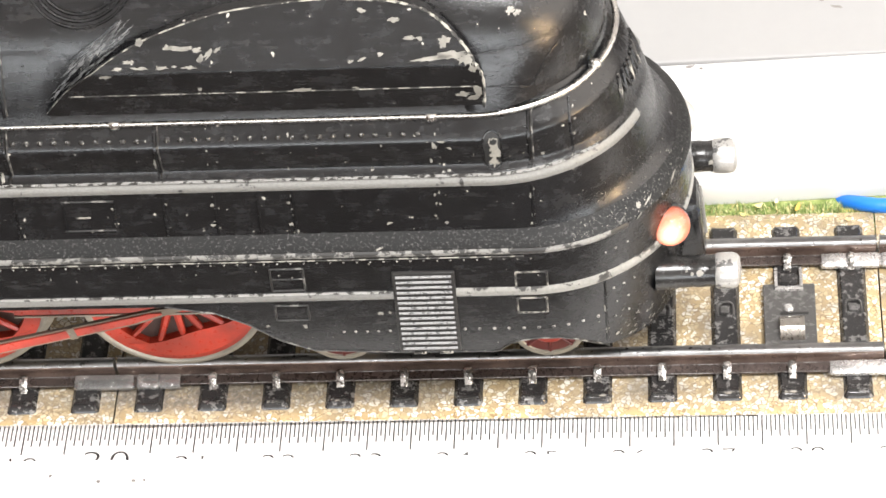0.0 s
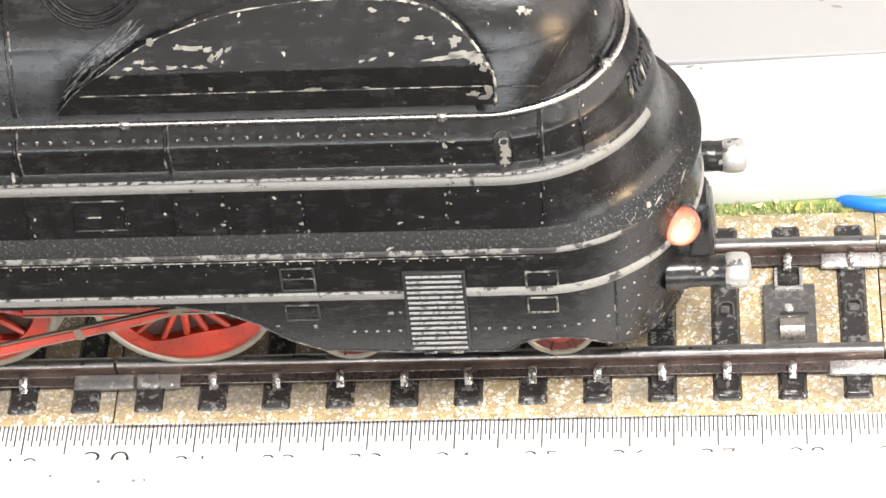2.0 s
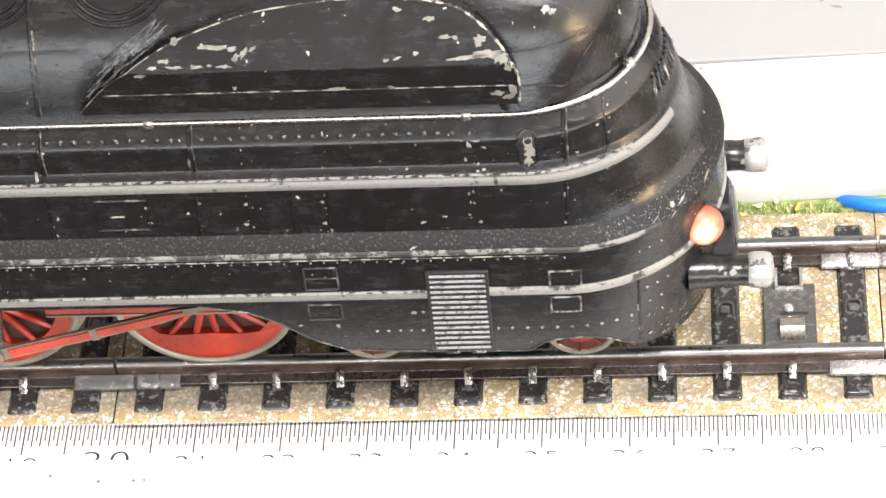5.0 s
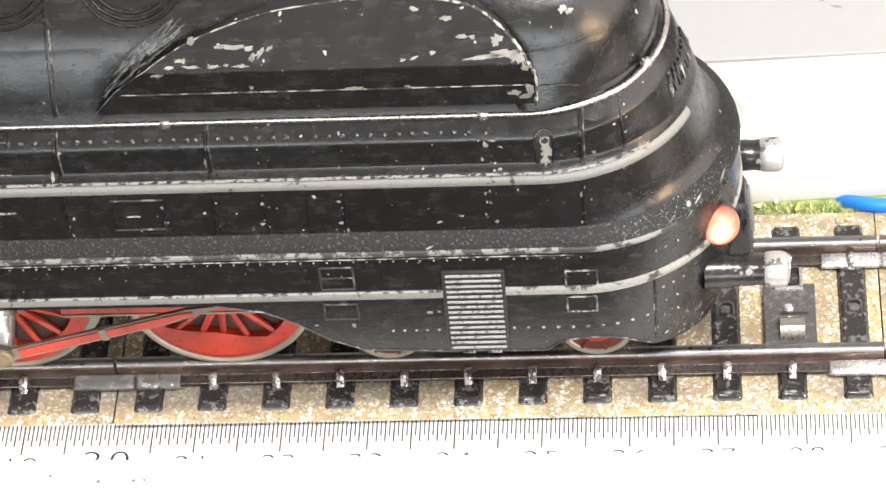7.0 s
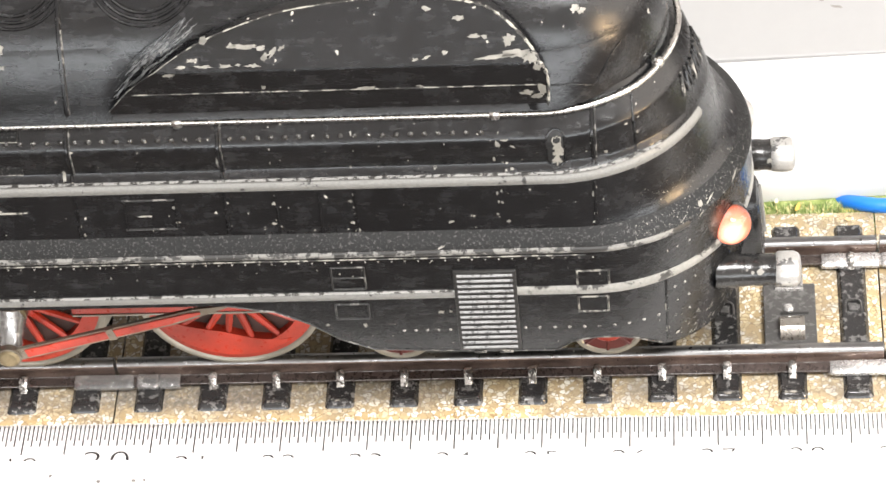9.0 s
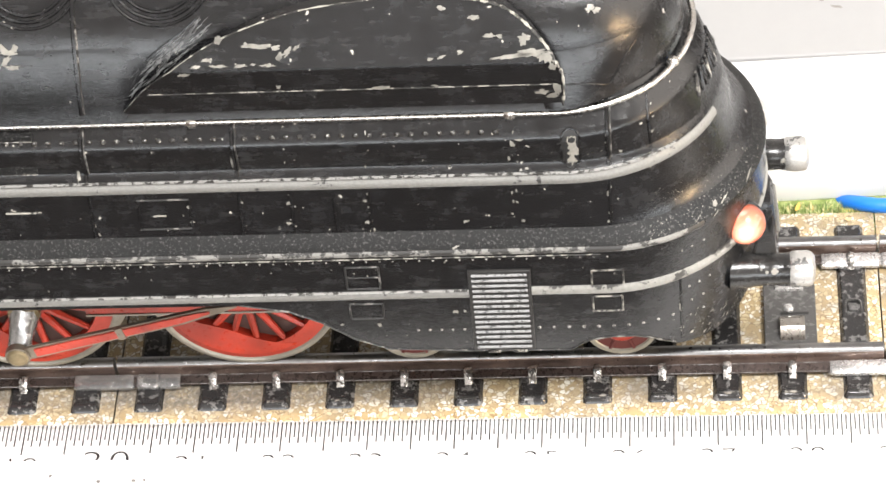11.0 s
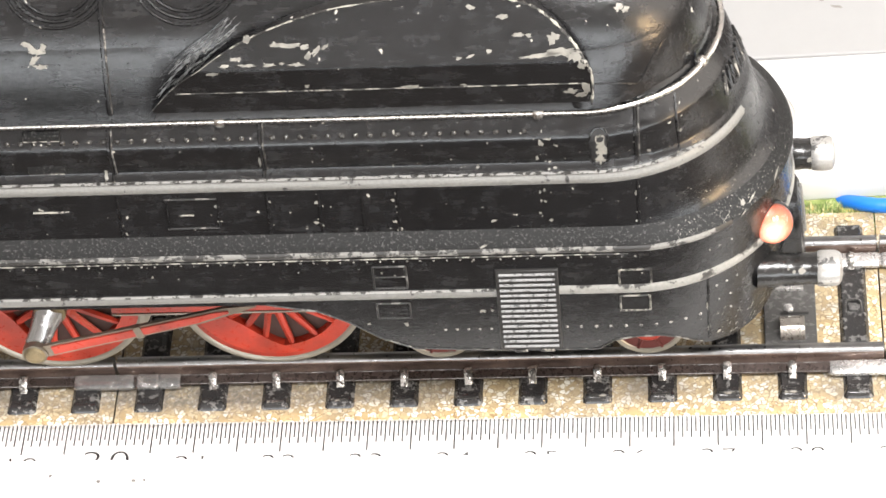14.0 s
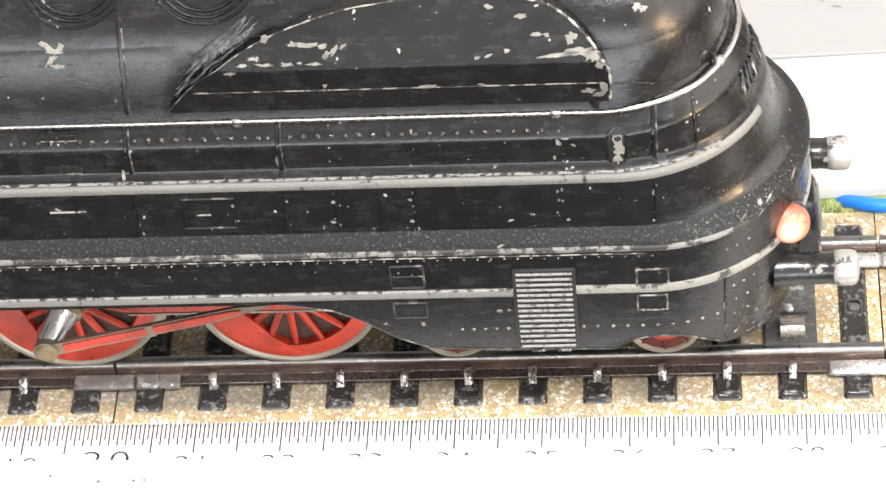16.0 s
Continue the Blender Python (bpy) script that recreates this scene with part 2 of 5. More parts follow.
# ---- mesh helpers (all in millimetres) ----
def mesh_object(name, bm, mat, parent=None, label="", smooth=35.0, scale=MM):
    for v in bm.verts:
        v.co *= scale
    bmesh.ops.recalc_face_normals(bm, faces=bm.faces)
    bm.normal_update()
    if smooth:
        for f in bm.faces:
            f.smooth = True
        for e in bm.edges:
            if len(e.link_faces) == 2 and e.calc_face_angle(0) > radians(smooth):
                e.smooth = False
    me = bpy.data.meshes.new(name)
    bm.to_mesh(me)
    bm.free()
    for m in (mat if isinstance(mat, (list, tuple)) else (mat,)):
        me.materials.append(m)
    ob = new(name, me)
    if parent:
        ob.parent = parent
    if label:
        tagged(ob, label)
    return ob


def part(name, bm, mat, parent, label="", smooth=35.0):
    return mesh_object(name, bm, mat, parent, label, smooth)


def shared(name, ob, parent, x, y, z):
    """Another object on the mesh of ob, set at a place in mm."""
    o = new(name, ob.data)
    o.parent = parent
    o.location = (x * MM, y * MM, z * MM)
    return o


def box(x0, x1, y0, y1, z0, z1, bevel=0.0, bm=None, taper=0.0):
    bm = bm or bmesh.new()
    vs = [bm.verts.new((x + (taper if x == x0 else -taper) * (k == 1), y + (taper if y == y0 else -taper) * (k == 1), z))
          for k, z in enumerate((z0, z1)) for x, y in ((x0, y0), (x1, y0), (x1, y1), (x0, y1))]
    fs = [bm.faces.new([vs[i] for i in q]) for q in ((3, 2, 1, 0), (4, 5, 6, 7), (0, 1, 5, 4), (1, 2, 6, 5), (2, 3, 7, 6), (3, 0, 4, 7))]
    if bevel:
        bmesh.ops.bevel(bm, geom=list({e for f in fs for e in f.edges}), offset=bevel, segments=2, affect="EDGES", profile=0.5)
        bm.normal_update()
        for f in bm.faces:
            if max(abs(c) for c in f.normal) > 0.98:
                for e in f.edges:
                    e.smooth = False
    return bm


def extrude_x(profile, x0, x1, bm=None, steps=1):
    """A closed (y, z) outline drawn out along x."""
    bm = bm or bmesh.new()
    rows = [[bm.verts.new((x0 + (x1 - x0) * i / steps, y, z)) for y, z in profile] for i in range(steps + 1)]
    n = len(profile)
    for a, b in zip(rows, rows[1:]):
        for i in range(n):
            bm.faces.new((a[i], a[(i + 1) % n], b[(i + 1) % n], b[i]))
    bm.faces.new(rows[0])
    bm.faces.new(rows[-1][::-1])
    return bm


def tube(points, radius, bm=None, sides=10, caps=True):
    """A round bar through the points; radius may be one number or one for each point."""
    bm = bm or bmesh.new()
    pts = [Vector(p) for p in points]
    radii = radius if isinstance(radius, (list, tuple)) else [radius] * len(pts)
    rings, up = [], None
    for i, p in enumerate(pts):
        d = (pts[min(i + 1, len(pts) - 1)] - pts[max(i - 1, 0)]).normalized()
        if up is None:
            up = Vector((0, 0, 1)) if abs(d.z) < 0.9 else Vector((0, 1, 0))
        a = d.cross(up).normalized()
        up = a.cross(d).normalized()
        rings.append([bm.verts.new(p + radii[i] * (a * math.cos(t) + up * math.sin(t))) for t in (2 * math.pi * k / sides for k in range(sides))])
    for a, b in zip(rings, rings[1:]):
        for k in range(sides):
            bm.faces.new((a[k], a[(k + 1) % sides], b[(k + 1) % sides], b[k]))
    if caps:
        bm.faces.new(rings[0][::-1])
        bm.faces.new(rings[-1])
    return bm


def lathe(outline, axis, centre, bm=None, sides=32, ring_shape=False):
    """(along, radius) pairs turned round the axis 'x', 'y' or 'z' through centre."""
    bm = bm or bmesh.new()
    cx, cy, cz = centre
    rings = []
    for s, r in outline:
        ring = []
        for k in range(sides):
            t = 2 * math.pi * k / sides
            u, v = r * math.cos(t), r * math.sin(t)
            ring.append(bm.verts.new({"x": (cx + s, cy + u, cz + v), "y": (cx + u, cy + s, cz + v), "z": (cx + u, cy + v, cz + s)}[axis]))
        rings.append(ring)
    for a, b in zip(rings, rings[1:]):
        for k in range(sides):
            bm.faces.new((a[k], a[(k + 1) % sides], b[(k + 1) % sides], b[k]))
    if ring_shape:
        for k in range(sides):
            bm.faces.new((rings[-1][k], rings[-1][(k + 1) % sides], rings[0][(k + 1) % sides], rings[0][k]))
    else:
        bm.faces.new(rings[0][::-1])
        bm.faces.new(rings[-1])
    return bm


def spline(points, steps=8):
    """A smooth line through the points."""
    pts = [Vector(p) for p in points]
    pts = [2 * pts[0] - pts[1], *pts, 2 * pts[-1] - pts[-2]]
    out = []
    for a, b, c, d in zip(pts, pts[1:], pts[2:], pts[3:]):
        for k in range(steps):
            t = k / steps
            out.append(0.5 * (2 * b + (c - a) * t + (2 * a - 5 * b + 4 * c - d) * t * t + (3 * b - a - 3 * c + d) * t ** 3))
    return out + [pts[-2]]


def thing(name, label, category, group=""):
    ob = new(name)
    ob.empty_display_size = 0.01
    return tagged(ob, label, category, group)


# ---- unseen room and table, added for bounced light and reflections ----
def plane_box(name, x0, x1, y0, y1, z0, z1, mat, bevel=0.0):
    return tagged(mesh_object(name, box(x0, x1, y0, y1, z0, z1, bevel), mat), kind="structure")


plane_box("ground", -1500, 1500, -1400, 1400, -40, -8.0, TABLE)
plane_box("wall_north", -1560, 1560, 1400, 1460, -40, 1600, BOUNCE_WALL)
plane_box("wall_south", -1560, 1560, -1460, -1400, -40, 1600, BOUNCE_WALL)
plane_box("wall_west", -1560, -1500, -1400, 1400, -40, 1600, BOUNCE_WALL)
plane_box("wall_east", 1500, 1560, -1400, 1400, -40, 1600, BOUNCE_WALL)
plane_box("ceiling", -1560, 1560, -1460, 1460, 1600, 1660, BOUNCE_WALL)

# ---- scenery round the track ----
def grass_mat():
    bm = bmesh.new()
    nx, ny = 120, 14
    rows = [[bm.verts.new((-160 + 320 * i / nx, 21.5 + 12.5 * j / ny, -3.9 + 0.35 * noise.noise((i * 0.9, j * 0.9, 3)) + 0.25 * noise.noise((i * 3.1, j * 3.1, 7))))
             for i in range(nx + 1)] for j in range(ny + 1)]
    for a, b in zip(rows, rows[1:]):
        for i in range(nx):
            bm.faces.new((a[i], a[i + 1], b[i + 1], b[i]))
    bm.faces.new([bm.verts.new(c) for c in ((-160, 21.5, -8.0), (160, 21.5, -8.0), (160, 34, -8.0), (-160, 34, -8.0))])
    mat_ob = mesh_object("grass_mat", bm, GRASS)
    tagged(mat_ob, "green flocked grass mat with yellow and pale flecks beside the track", "grass", kind="stuff")
    rnd = random.Random(5)
    bm = bmesh.new()
    for _ in range(5200):
        x, y = rnd.uniform(20, 60), rnd.uniform(21.8, 26.7)
        h, lean, turn, w = rnd.uniform(0.25, 0.8), rnd.uniform(0.1, 0.8), rnd.uniform(0, 6.28), rnd.uniform(0.05, 0.12)
        c, s = math.cos(turn), math.sin(turn)
        a, b = bm.verts.new((x - s * w, y + c * w, -3.95)), bm.verts.new((x + s * w, y - c * w, -3.95))
        bm.faces.new((a, b, bm.verts.new((x + c * lean, y + s * lean, -3.8 + h))))
    m, nt, bsdf = material("grass_fibre")
    isl = nt.nodes.new("ShaderNodeNewGeometry").outputs["Random Per Island"]
    nt.links.new(ramp(nt, isl, ((0.0, (0.07, 0.13, 0.03)), (0.40, (0.19, 0.27, 0.07)), (0.68, (0.36, 0.40, 0.15)), (0.88, (0.62, 0.58, 0.34)), (1.0, (0.72, 0.50, 0.20)))), bsdf.inputs["Base Color"])
    bsdf.inputs["Roughness"].default_value = 0.7
    tagged(mesh_object("grass_fibres", bm, m, smooth=0), "short loose green and straw-coloured grass fibres on the mat", "grass", kind="stuff")


grass_mat()


def turned_box(name, x, y, z, length, depth, height, turn, mat, bevel, label, category):
    ob = mesh_object(name, box(-length / 2, length / 2, 0, depth, 0, height, bevel), mat)
    ob.matrix_world = pose(x * MM, y * MM, z * MM, 0, 0, turn)
    return tagged(ob, label, category)


turned_box("white_box", 41.6, 27.45, -4.2, 170, 15.4, 9.6, 2.6, WHITE_BOARD, 0.5, "low white painted box on the grass mat behind the track", "box")
# the board's grey colour makes the shading edge against the box
turned_box("display_board", 41.6, 43.3, -8.0, 260, 60, 13.1, 1.8, SHADE_GREY_BOARD, 0.4, "white board with grey smears behind the low box, its shading painted as grey", "board")


def smear(x, y, z, length, turn, label="small grey dirty smear on the white board"):
    bm = bmesh.new()
    n = 14
    rnd = random.Random(int(x * 10))
    vs = [bm.verts.new((math.cos(6.283 * k / n) * length * rnd.uniform(0.7, 1.1), math.sin(6.283 * k / n) * 0.28 * rnd.uniform(0.6, 1.2), 0)) for k in range(n)]
    bm.faces.new(vs)
    ob = mesh_object("smear", bm, SMEAR, smooth=0)
    ob.matrix_world = pose(x * MM, y * MM, z * MM, 0, 0, turn)
    return tagged(ob, label, "stain")


SMEAR = simple("grey_dirt", (0.20, 0.185, 0.175), 0.7, 0, 0.3, 0.5)
for x, y, size, turn in ((45.8, 52.2, 0.9, -14), (44.0, 53.6, 0.4, -20)):
    smear(x, y, 5.12, size, turn)
for x, y, size, turn in ((27.6, 41.6, 0.75, 8), (29.0, 41.2, 0.3, -35)):
    smear(x, y, 5.42, size, turn)
for x, y, a, b, turn, colour in ((40.1, 25.4, 0.95, 0.32, 70, (0.62, 0.36, 0.07)), (35.5, 25.9, 0.7, 0.4, 20, (0.66, 0.54, 0.26)), (46.0, 23.2, 0.6, 0.3, 0, (0.62, 0.42, 0.22)), (42.9, 24.0, 0.5, 0.25, 40, (0.70, 0.60, 0.36)), (33.6, 24.4, 0.6, 0.3, -30, (0.58, 0.5, 0.2)), (37.6, 26.5, 0.5, 0.3, 80, (0.7, 0.62, 0.4))):
    bm = bmesh.new()
    top = [bm.verts.new((a * math.cos(t) * (1 + 0.25 * math.sin(3 * t)), b * math.sin(t), 0.1 + 0.12 * math.cos(2 * t))) for t in (6.2832 * k / 12 for k in range(12))]
    low = [bm.verts.new((v.co.x * 0.9, v.co.y * 0.9, v.co.z - 0.15)) for v in top]
    bm.faces.new(top)
    bm.faces.new(low[::-1])
    for k in range(12):
        bm.faces.new((top[k], low[k], low[(k + 1) % 12], top[(k + 1) % 12]))
    leaf = mesh_object("leaf_flake", bm, simple("dry_leaf", colour, 0.6, 0, 0.2, 0.5))
    leaf.matrix_world = pose(x * MM, y * MM, -3.05 * MM, 12, 0, turn) @ Matrix.Scale(0.75, 4)
    tagged(leaf, "tiny dry yellowish leaf flake on the grass mat", "leaf", "leaf flakes on the grass")
cable_path = spline([(44.4, 28.8, -5.4), (45.3, 27.6, -4.6), (46.3, 26.7, -3.7), (47.6, 25.85, -3.1), (49.2, 25.35, -2.95), (51.0, 25.15, -2.9), (57, 24.8, -2.7), (68, 24.3, -2.7), (90, 24.5, -2.7)])
tagged(mesh_object("cable", tube(cable_path, 0.92, sides=16), BLUE), "bright blue plastic-sheathed cable lying on the grass mat", "cable")

# ---- ruler and card before the track ----
def ruler():
    r = thing("ruler", "white straight ruler with black millimetre marks beside the track", "ruler")
    r.matrix_world = pose(-2.07 * MM, -7.25 * MM, -3.3 * MM, 0, 0, -0.30)
    part("body", box(-150, 150, -16, 0.25, -0.9, 0, 0.12), RULER_FACE, r)
    unit = 0.9879
    kinds = {}
    for name, length, width in (("long", 4.4, 0.165), ("middle", 3.15, 0.155), ("short", 2.3, 0.15)):
        kinds[name] = (length, width)
    first = {}
    for k in range(-120, 121):
        mm = 240 + k / 2                       # the reading in millimetres
        x = (mm - 240.0) * unit + 2.37 + 0.05
        kind = "long" if mm % 5 == 0 and mm != 200 else ("middle" if mm % 1 == 0 else "short")
        length, width = kinds[kind]
        if kind not in first:
            first[kind] = part("tick_mark", box(-width / 2, width / 2, -length, 0.0, 0, 0.02), INK, r, smooth=0)
            first[kind].location = (x * MM, 0, 0)
        else:
            shared("tick_mark", first[kind], r, x, 0, 0)
    for cm in range(18, 31):
        size = 3.7 if cm % 10 == 0 else 2.7
        x = (cm * 10 - 240.0) * unit + 2.42
        f = bpy.data.curves.new("numeral", "FONT")
        f.body, f.size, f.align_x, f.extrude = str(cm), size * MM, "CENTER", 0.00001
        f.space_character = 1.2
        f.offset = -0.017 * size * MM
        tmp = new("numeral_text", f)
        me = bpy.data.meshes.new_from_object(tmp)
        bpy.data.objects.remove(tmp)
        me.materials.clear()
        me.materials.append(INK)
        n = new("numeral", me)
        n.parent = r
        n.scale = (1.4, 1.0, 1.0)
        n.location = (x * MM, (-4.35 - (2.55 if cm % 10 == 0 else 2.35)) * MM if cm % 10 else -6.55 * MM, 0.00002)
    return r


ruler()
card = mesh_object("white_card", box(-170, 170, -9, 0, -4.7, 0.45, 0.15), PAPER)
card.matrix_world = pose(-1.4 * MM, -12.95 * MM, -3.3 * MM, 0, 0, -0.36)
tagged(card, "plain white card lying over the lower half of the ruler", "card")

for x, y, size, turn in ((-45.2, -15.0, 0.22, -40), (-39.6, -15.9, 0.28, 5), (-35.6, -15.9, 0.3, 0), (-34.4, -15.85, 0.2, 10)):
    smear(x, y, -2.84, size, turn, "tiny grey speck of dirt on the white card")

# ---- the track ----
MIDDLE = RAIL_GAP / 2
PITCH, FIRST = 7.366, 38.53


def rail_profile(y):
    return [(y - 1.75, -2.6), (y - 1.75, -2.35), (y - 0.5, -2.1), (y - 0.42, -1.15), (y - 0.72, -0.85), (y - 0.74, -0.35), (y - 0.5, -0.06), (y, 0.0),
            (y + 0.5, -0.06), (y + 0.74, -0.35), (y + 0.72, -0.85), (y + 0.42, -1.15), (y + 0.5, -2.1), (y + 1.75, -2.35), (y + 1.75, -2.6)]


def make_rail(x0, x1, y, parent):
    bm = extrude_x(rail_profile(y), x0, x1)
    bm.normal_update()
    for f in bm.faces:
        c = f.calc_center_median()
        f.material_index = (2 if c.z < -2.15 else 1) if c.z < -0.3 and abs(f.normal.x) < 0.5 else 0
    return part("rail", bm, (RAIL_TOP, RAIL_SIDE, FOOT), parent, "polished metal rail with browned flank", smooth=50)


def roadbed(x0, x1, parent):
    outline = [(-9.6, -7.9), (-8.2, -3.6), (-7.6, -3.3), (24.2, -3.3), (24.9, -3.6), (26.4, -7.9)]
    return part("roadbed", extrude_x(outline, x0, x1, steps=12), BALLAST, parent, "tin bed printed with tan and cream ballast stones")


def pressed_sleeper():
    """A sleeper pressed out of tin: flared foot, rounded shoulders, a dished top with a raised lip at each end."""
    bm = bmesh.new()
    across = ((-1.72, -3.34), (-1.56, -3.2), (-1.42, -2.8), (-1.22, -2.6), (-0.85, -2.66), (0.0, -2.70), (0.85, -2.66), (1.22, -2.6), (1.42, -2.8), (1.56, -3.2), (1.72, -3.34))
    along = ((0.0, 0.0), (0.10, 0.30), (0.32, 0.85), (0.55, 1.08), (0.95, 1.10), (1.25, 0.88), (1.8, 0.80), (3.2, 0.84), (4.2, 0.95))
    half = 13.75
    stations = [(MIDDLE - half + d, k) for d, k in along] + [(MIDDLE + half - d, k) for d, k in along[::-1]]
    rows = [[bm.verts.new((x * (0.93 + 0.07 * min(1.0, k)), y, -3.34 + (z + 3.34) * k)) for x, z in across] for y, k in stations]
    for a, b in zip(rows, rows[1:]):
        for i in range(len(across) - 1):
            bm.faces.new((a[i], a[i + 1], b[i + 1], b[i]))
    return bm


def bent_clip():
    """A tongue bent up out of the sleeper and over the rail foot."""
    bm = bmesh.new()
    line = [(-1.15, -2.62), (-0.95, -2.42), (-0.62, -2.08), (-0.25, -1.70), (0.35, -1.56), (0.75, -1.62)]
    rows = []
    for i, (y, z) in enumerate(line):
        w = (0.40, 0.44, 0.42, 0.47, 0.5, 0.36)[i]
        rows.append([bm.verts.new(c) for c in ((-w, y, z), (-w * 0.5, y - 0.05, z + 0.12), (w * 0.5, y - 0.05, z + 0.12), (w, y, z), (w, y + 0.2, z - 0.35), (-w, y + 0.2, z - 0.35))])
    for a, b in zip(rows, rows[1:]):
        for k in range(6):
            bm.faces.new((a[k], a[(k + 1) % 6], b[(k + 1) % 6], b[k]))
    bm.faces.new(rows[0][::-1])
    bm.faces.new(rows[-1])
    return bm


def track_section(x0, x1):
    t = thing("track_section", "model railway track of printed tin with black sleepers and two rails", "track", "track sections")
    roadbed(x0 + 0.1, x1 - 0.1, t)
    for y in (0.0, RAIL_GAP):
        make_rail(x0 + 0.2, x1 - 0.2, y, t)
        for dy, z in ((-1.74, -2.36), (-0.62, -2.09)):
            part("foot_edge", tube([(x0 + 0.2 + (x1 - x0 - 0.4) * i / 8, y + dy, z) for i in range(9)], 0.055, sides=6), FOOT_GLINT, t, "thin pale line painted as the highlight on the rail foot")
    k0, k1 = math.ceil((x0 - FIRST + 1) / PITCH), math.floor((x1 - FIRST - 1) / PITCH)
    made = {}
    for k in range(k0, k1 + 1):
        x = FIRST + k * PITCH
        wide = k == 0                     # the fastening plate
        key = "sleeper_wide" if wide else "sleeper"
        if key not in made:
            made[key] = part("sleeper", pressed_sleeper(), SLEEPER, t)
            made[key].location = (x * MM, 0, 0)
            s = made[key]
        else:
            s = shared("sleeper", made[key], t, x, 0, 0)
        for y in (-1.45, RAIL_GAP - 1.45):
            if y < 0 and (-44.5 < x < -31.0 or 42.0 < x < 56.5):
                continue                  # the joiner covers this one
            if "clip" not in made:
                made["clip"] = part("rail_clip", bent_clip(), CLIP, t, "bright tin rail clip")
                made["clip"].location = (x * MM, y * MM, 0)
            else:
                shared("rail_clip", made["clip"], t, x, y, 0)
        # a separate pale bar carries the highlight of the sleeper's raised end
        if x > -32 and k % 5 != 1:
            if "lip" not in made:
                made["lip"] = part("end_lip", box(-0.95, 0.95, -0.16, 0.16, -0.06, 0.09, 0.06), LIP_HIGHLIGHT, t, "pale bar painted as the highlight on the sleeper's lip")
                made["lip"].location = (x * MM, -4.62 * MM, -2.54 * MM)
            else:
                shared("end_lip", made["lip"], t, x, -4.62, -2.54)
        # the raised loop and stud in the middle of a sleeper
        if "loop" not in made:
            bm = tube(spline([(-0.9, -0.6, -2.6), (-0.85, 0.9, -2.55), (-0.3, 1.3, -2.5), (0.5, 1.3, -2.5), (0.9, 0.8, -2.55), (0.95, -0.6, -2.6)], 4), 0.12, sides=6)
            box(-0.55, 0.45, -0.55, 0.6, -2.66, -2.3, 0.1, bm)
            made["loop"] = part("contact_stud", bm, DARK_STEEL, t)
            made["loop"].location = (x * MM, (MIDDLE - 0.3) * MM, 0)
        elif not wide:
            shared("contact_stud", made["loop"], t, x, MIDDLE - 0.3, 0)
    return t


main = track_section(-39.0, 49.1)
track_section(-128.0, -39.0)
track_section(49.1, 138.0)


def fastening_plate(parent, x):
    part("fastening_plate", box(x - 2.95, x + 3.05, 2.0, 12.2, -2.66, -2.42, 0.12), DARK_STEEL, parent, "dark steel plate with a bent spring tab")
    # slot drawn as a thin black strip on the plate, for its shade
    part("plate_slot", box(x - 1.1, x + 2.2, 7.2, 7.6, -2.45, -2.36, 0.04), FLAT_BLACK, parent)
    part("rivet_head", lathe([(0, 0.62), (0.25, 0.6), (0.48, 0.4), (0.55, 0.1)], "z", (x - 0.1, 8.15, -2.45), sides=18), TIN, parent, "shiny domed rivet")
    bm = extrude_x([(7.0, -2.45), (6.4, -1.75), (5.4, -1.25), (4.3, -1.2), (3.6, -1.7), (3.2, -2.42), (3.5, -2.42), (3.9, -1.75), (4.4, -1.45), (5.3, -1.5), (6.2, -1.95), (6.7, -2.48)], x - 1.15, x + 1.65)
    part("spring_tab", bm, simple("brushed_spring_steel", (0.36, 0.335, 0.30), 0.3, 0.9, 0.2, 1.0), parent, "bent brushed steel tab")
    bm = box(x - 1.6, x - 1.2, 11.2, 14.6, -2.5, -2.1, 0.1)
    box(x + 1.3, x + 1.7, 11.2, 14.6, -2.5, -2.1, 0.1, bm)
    box(x - 1.6, x + 1.7, 11.0, 11.6, -2.5, -2.1, 0.1, bm)
    part("plate_frame", bm, TIN, parent, "bright tin loop round the fastening plate")
    part("plate_block", box(x - 1.0, x + 1.1, 11.7, 13.3, -2.6, -1.6, 0.3), SLEEPER, parent)


fastening_plate(main, FIRST)
JOINER = ((-0.35, -2.66), (-2.28, -2.66), (-2.3, -2.25), (-1.75, -1.95), (-0.62, -1.84), (-0.52, -2.05))


def joiner(owner, x0, x1, y, folds, mat):
    """A tin sleeve pressed round the rail foot, pinched between its folds, with slanting ends."""
    bm = bmesh.new()
    rows = []
    n = 64
    for i in range(n + 1):
        k = i / n
        cell = (k * folds) % 1.0 if k < 1 else 1.0
        swell = min(1.0, 3.2 * math.sqrt(max(0.0, min(cell, 1 - cell))))
        x = x0 + (x1 - x0) * k
        ring = []
        for a, b in JOINER:
            slant = 0.45 * (b + 2.66) * (1 - 2 * k) * (1.0 if i in (0, n) else 0.0)
            lump = 0.05 * noise.noise((x * 0.9, a * 1.3 + y, b))
            ring.append(bm.verts.new((x + slant, y + a * (0.90 + 0.10 * swell) + lump, -2.66 + (b + 2.66) * (0.72 + 0.28 * swell) + lump * (b > -2.6))))
        rows.append(ring)
    for a, b in zip(rows, rows[1:]):
        for i in range(len(a) - 1):
            bm.faces.new((a[i], a[i + 1], b[i + 1], b[i]))
    bm.faces.new(rows[0])
    bm.faces.new(rows[-1][::-1])
    part("rail_joiner", bm, mat, owner, "bent tin rail joiner with scuffs", smooth=40)


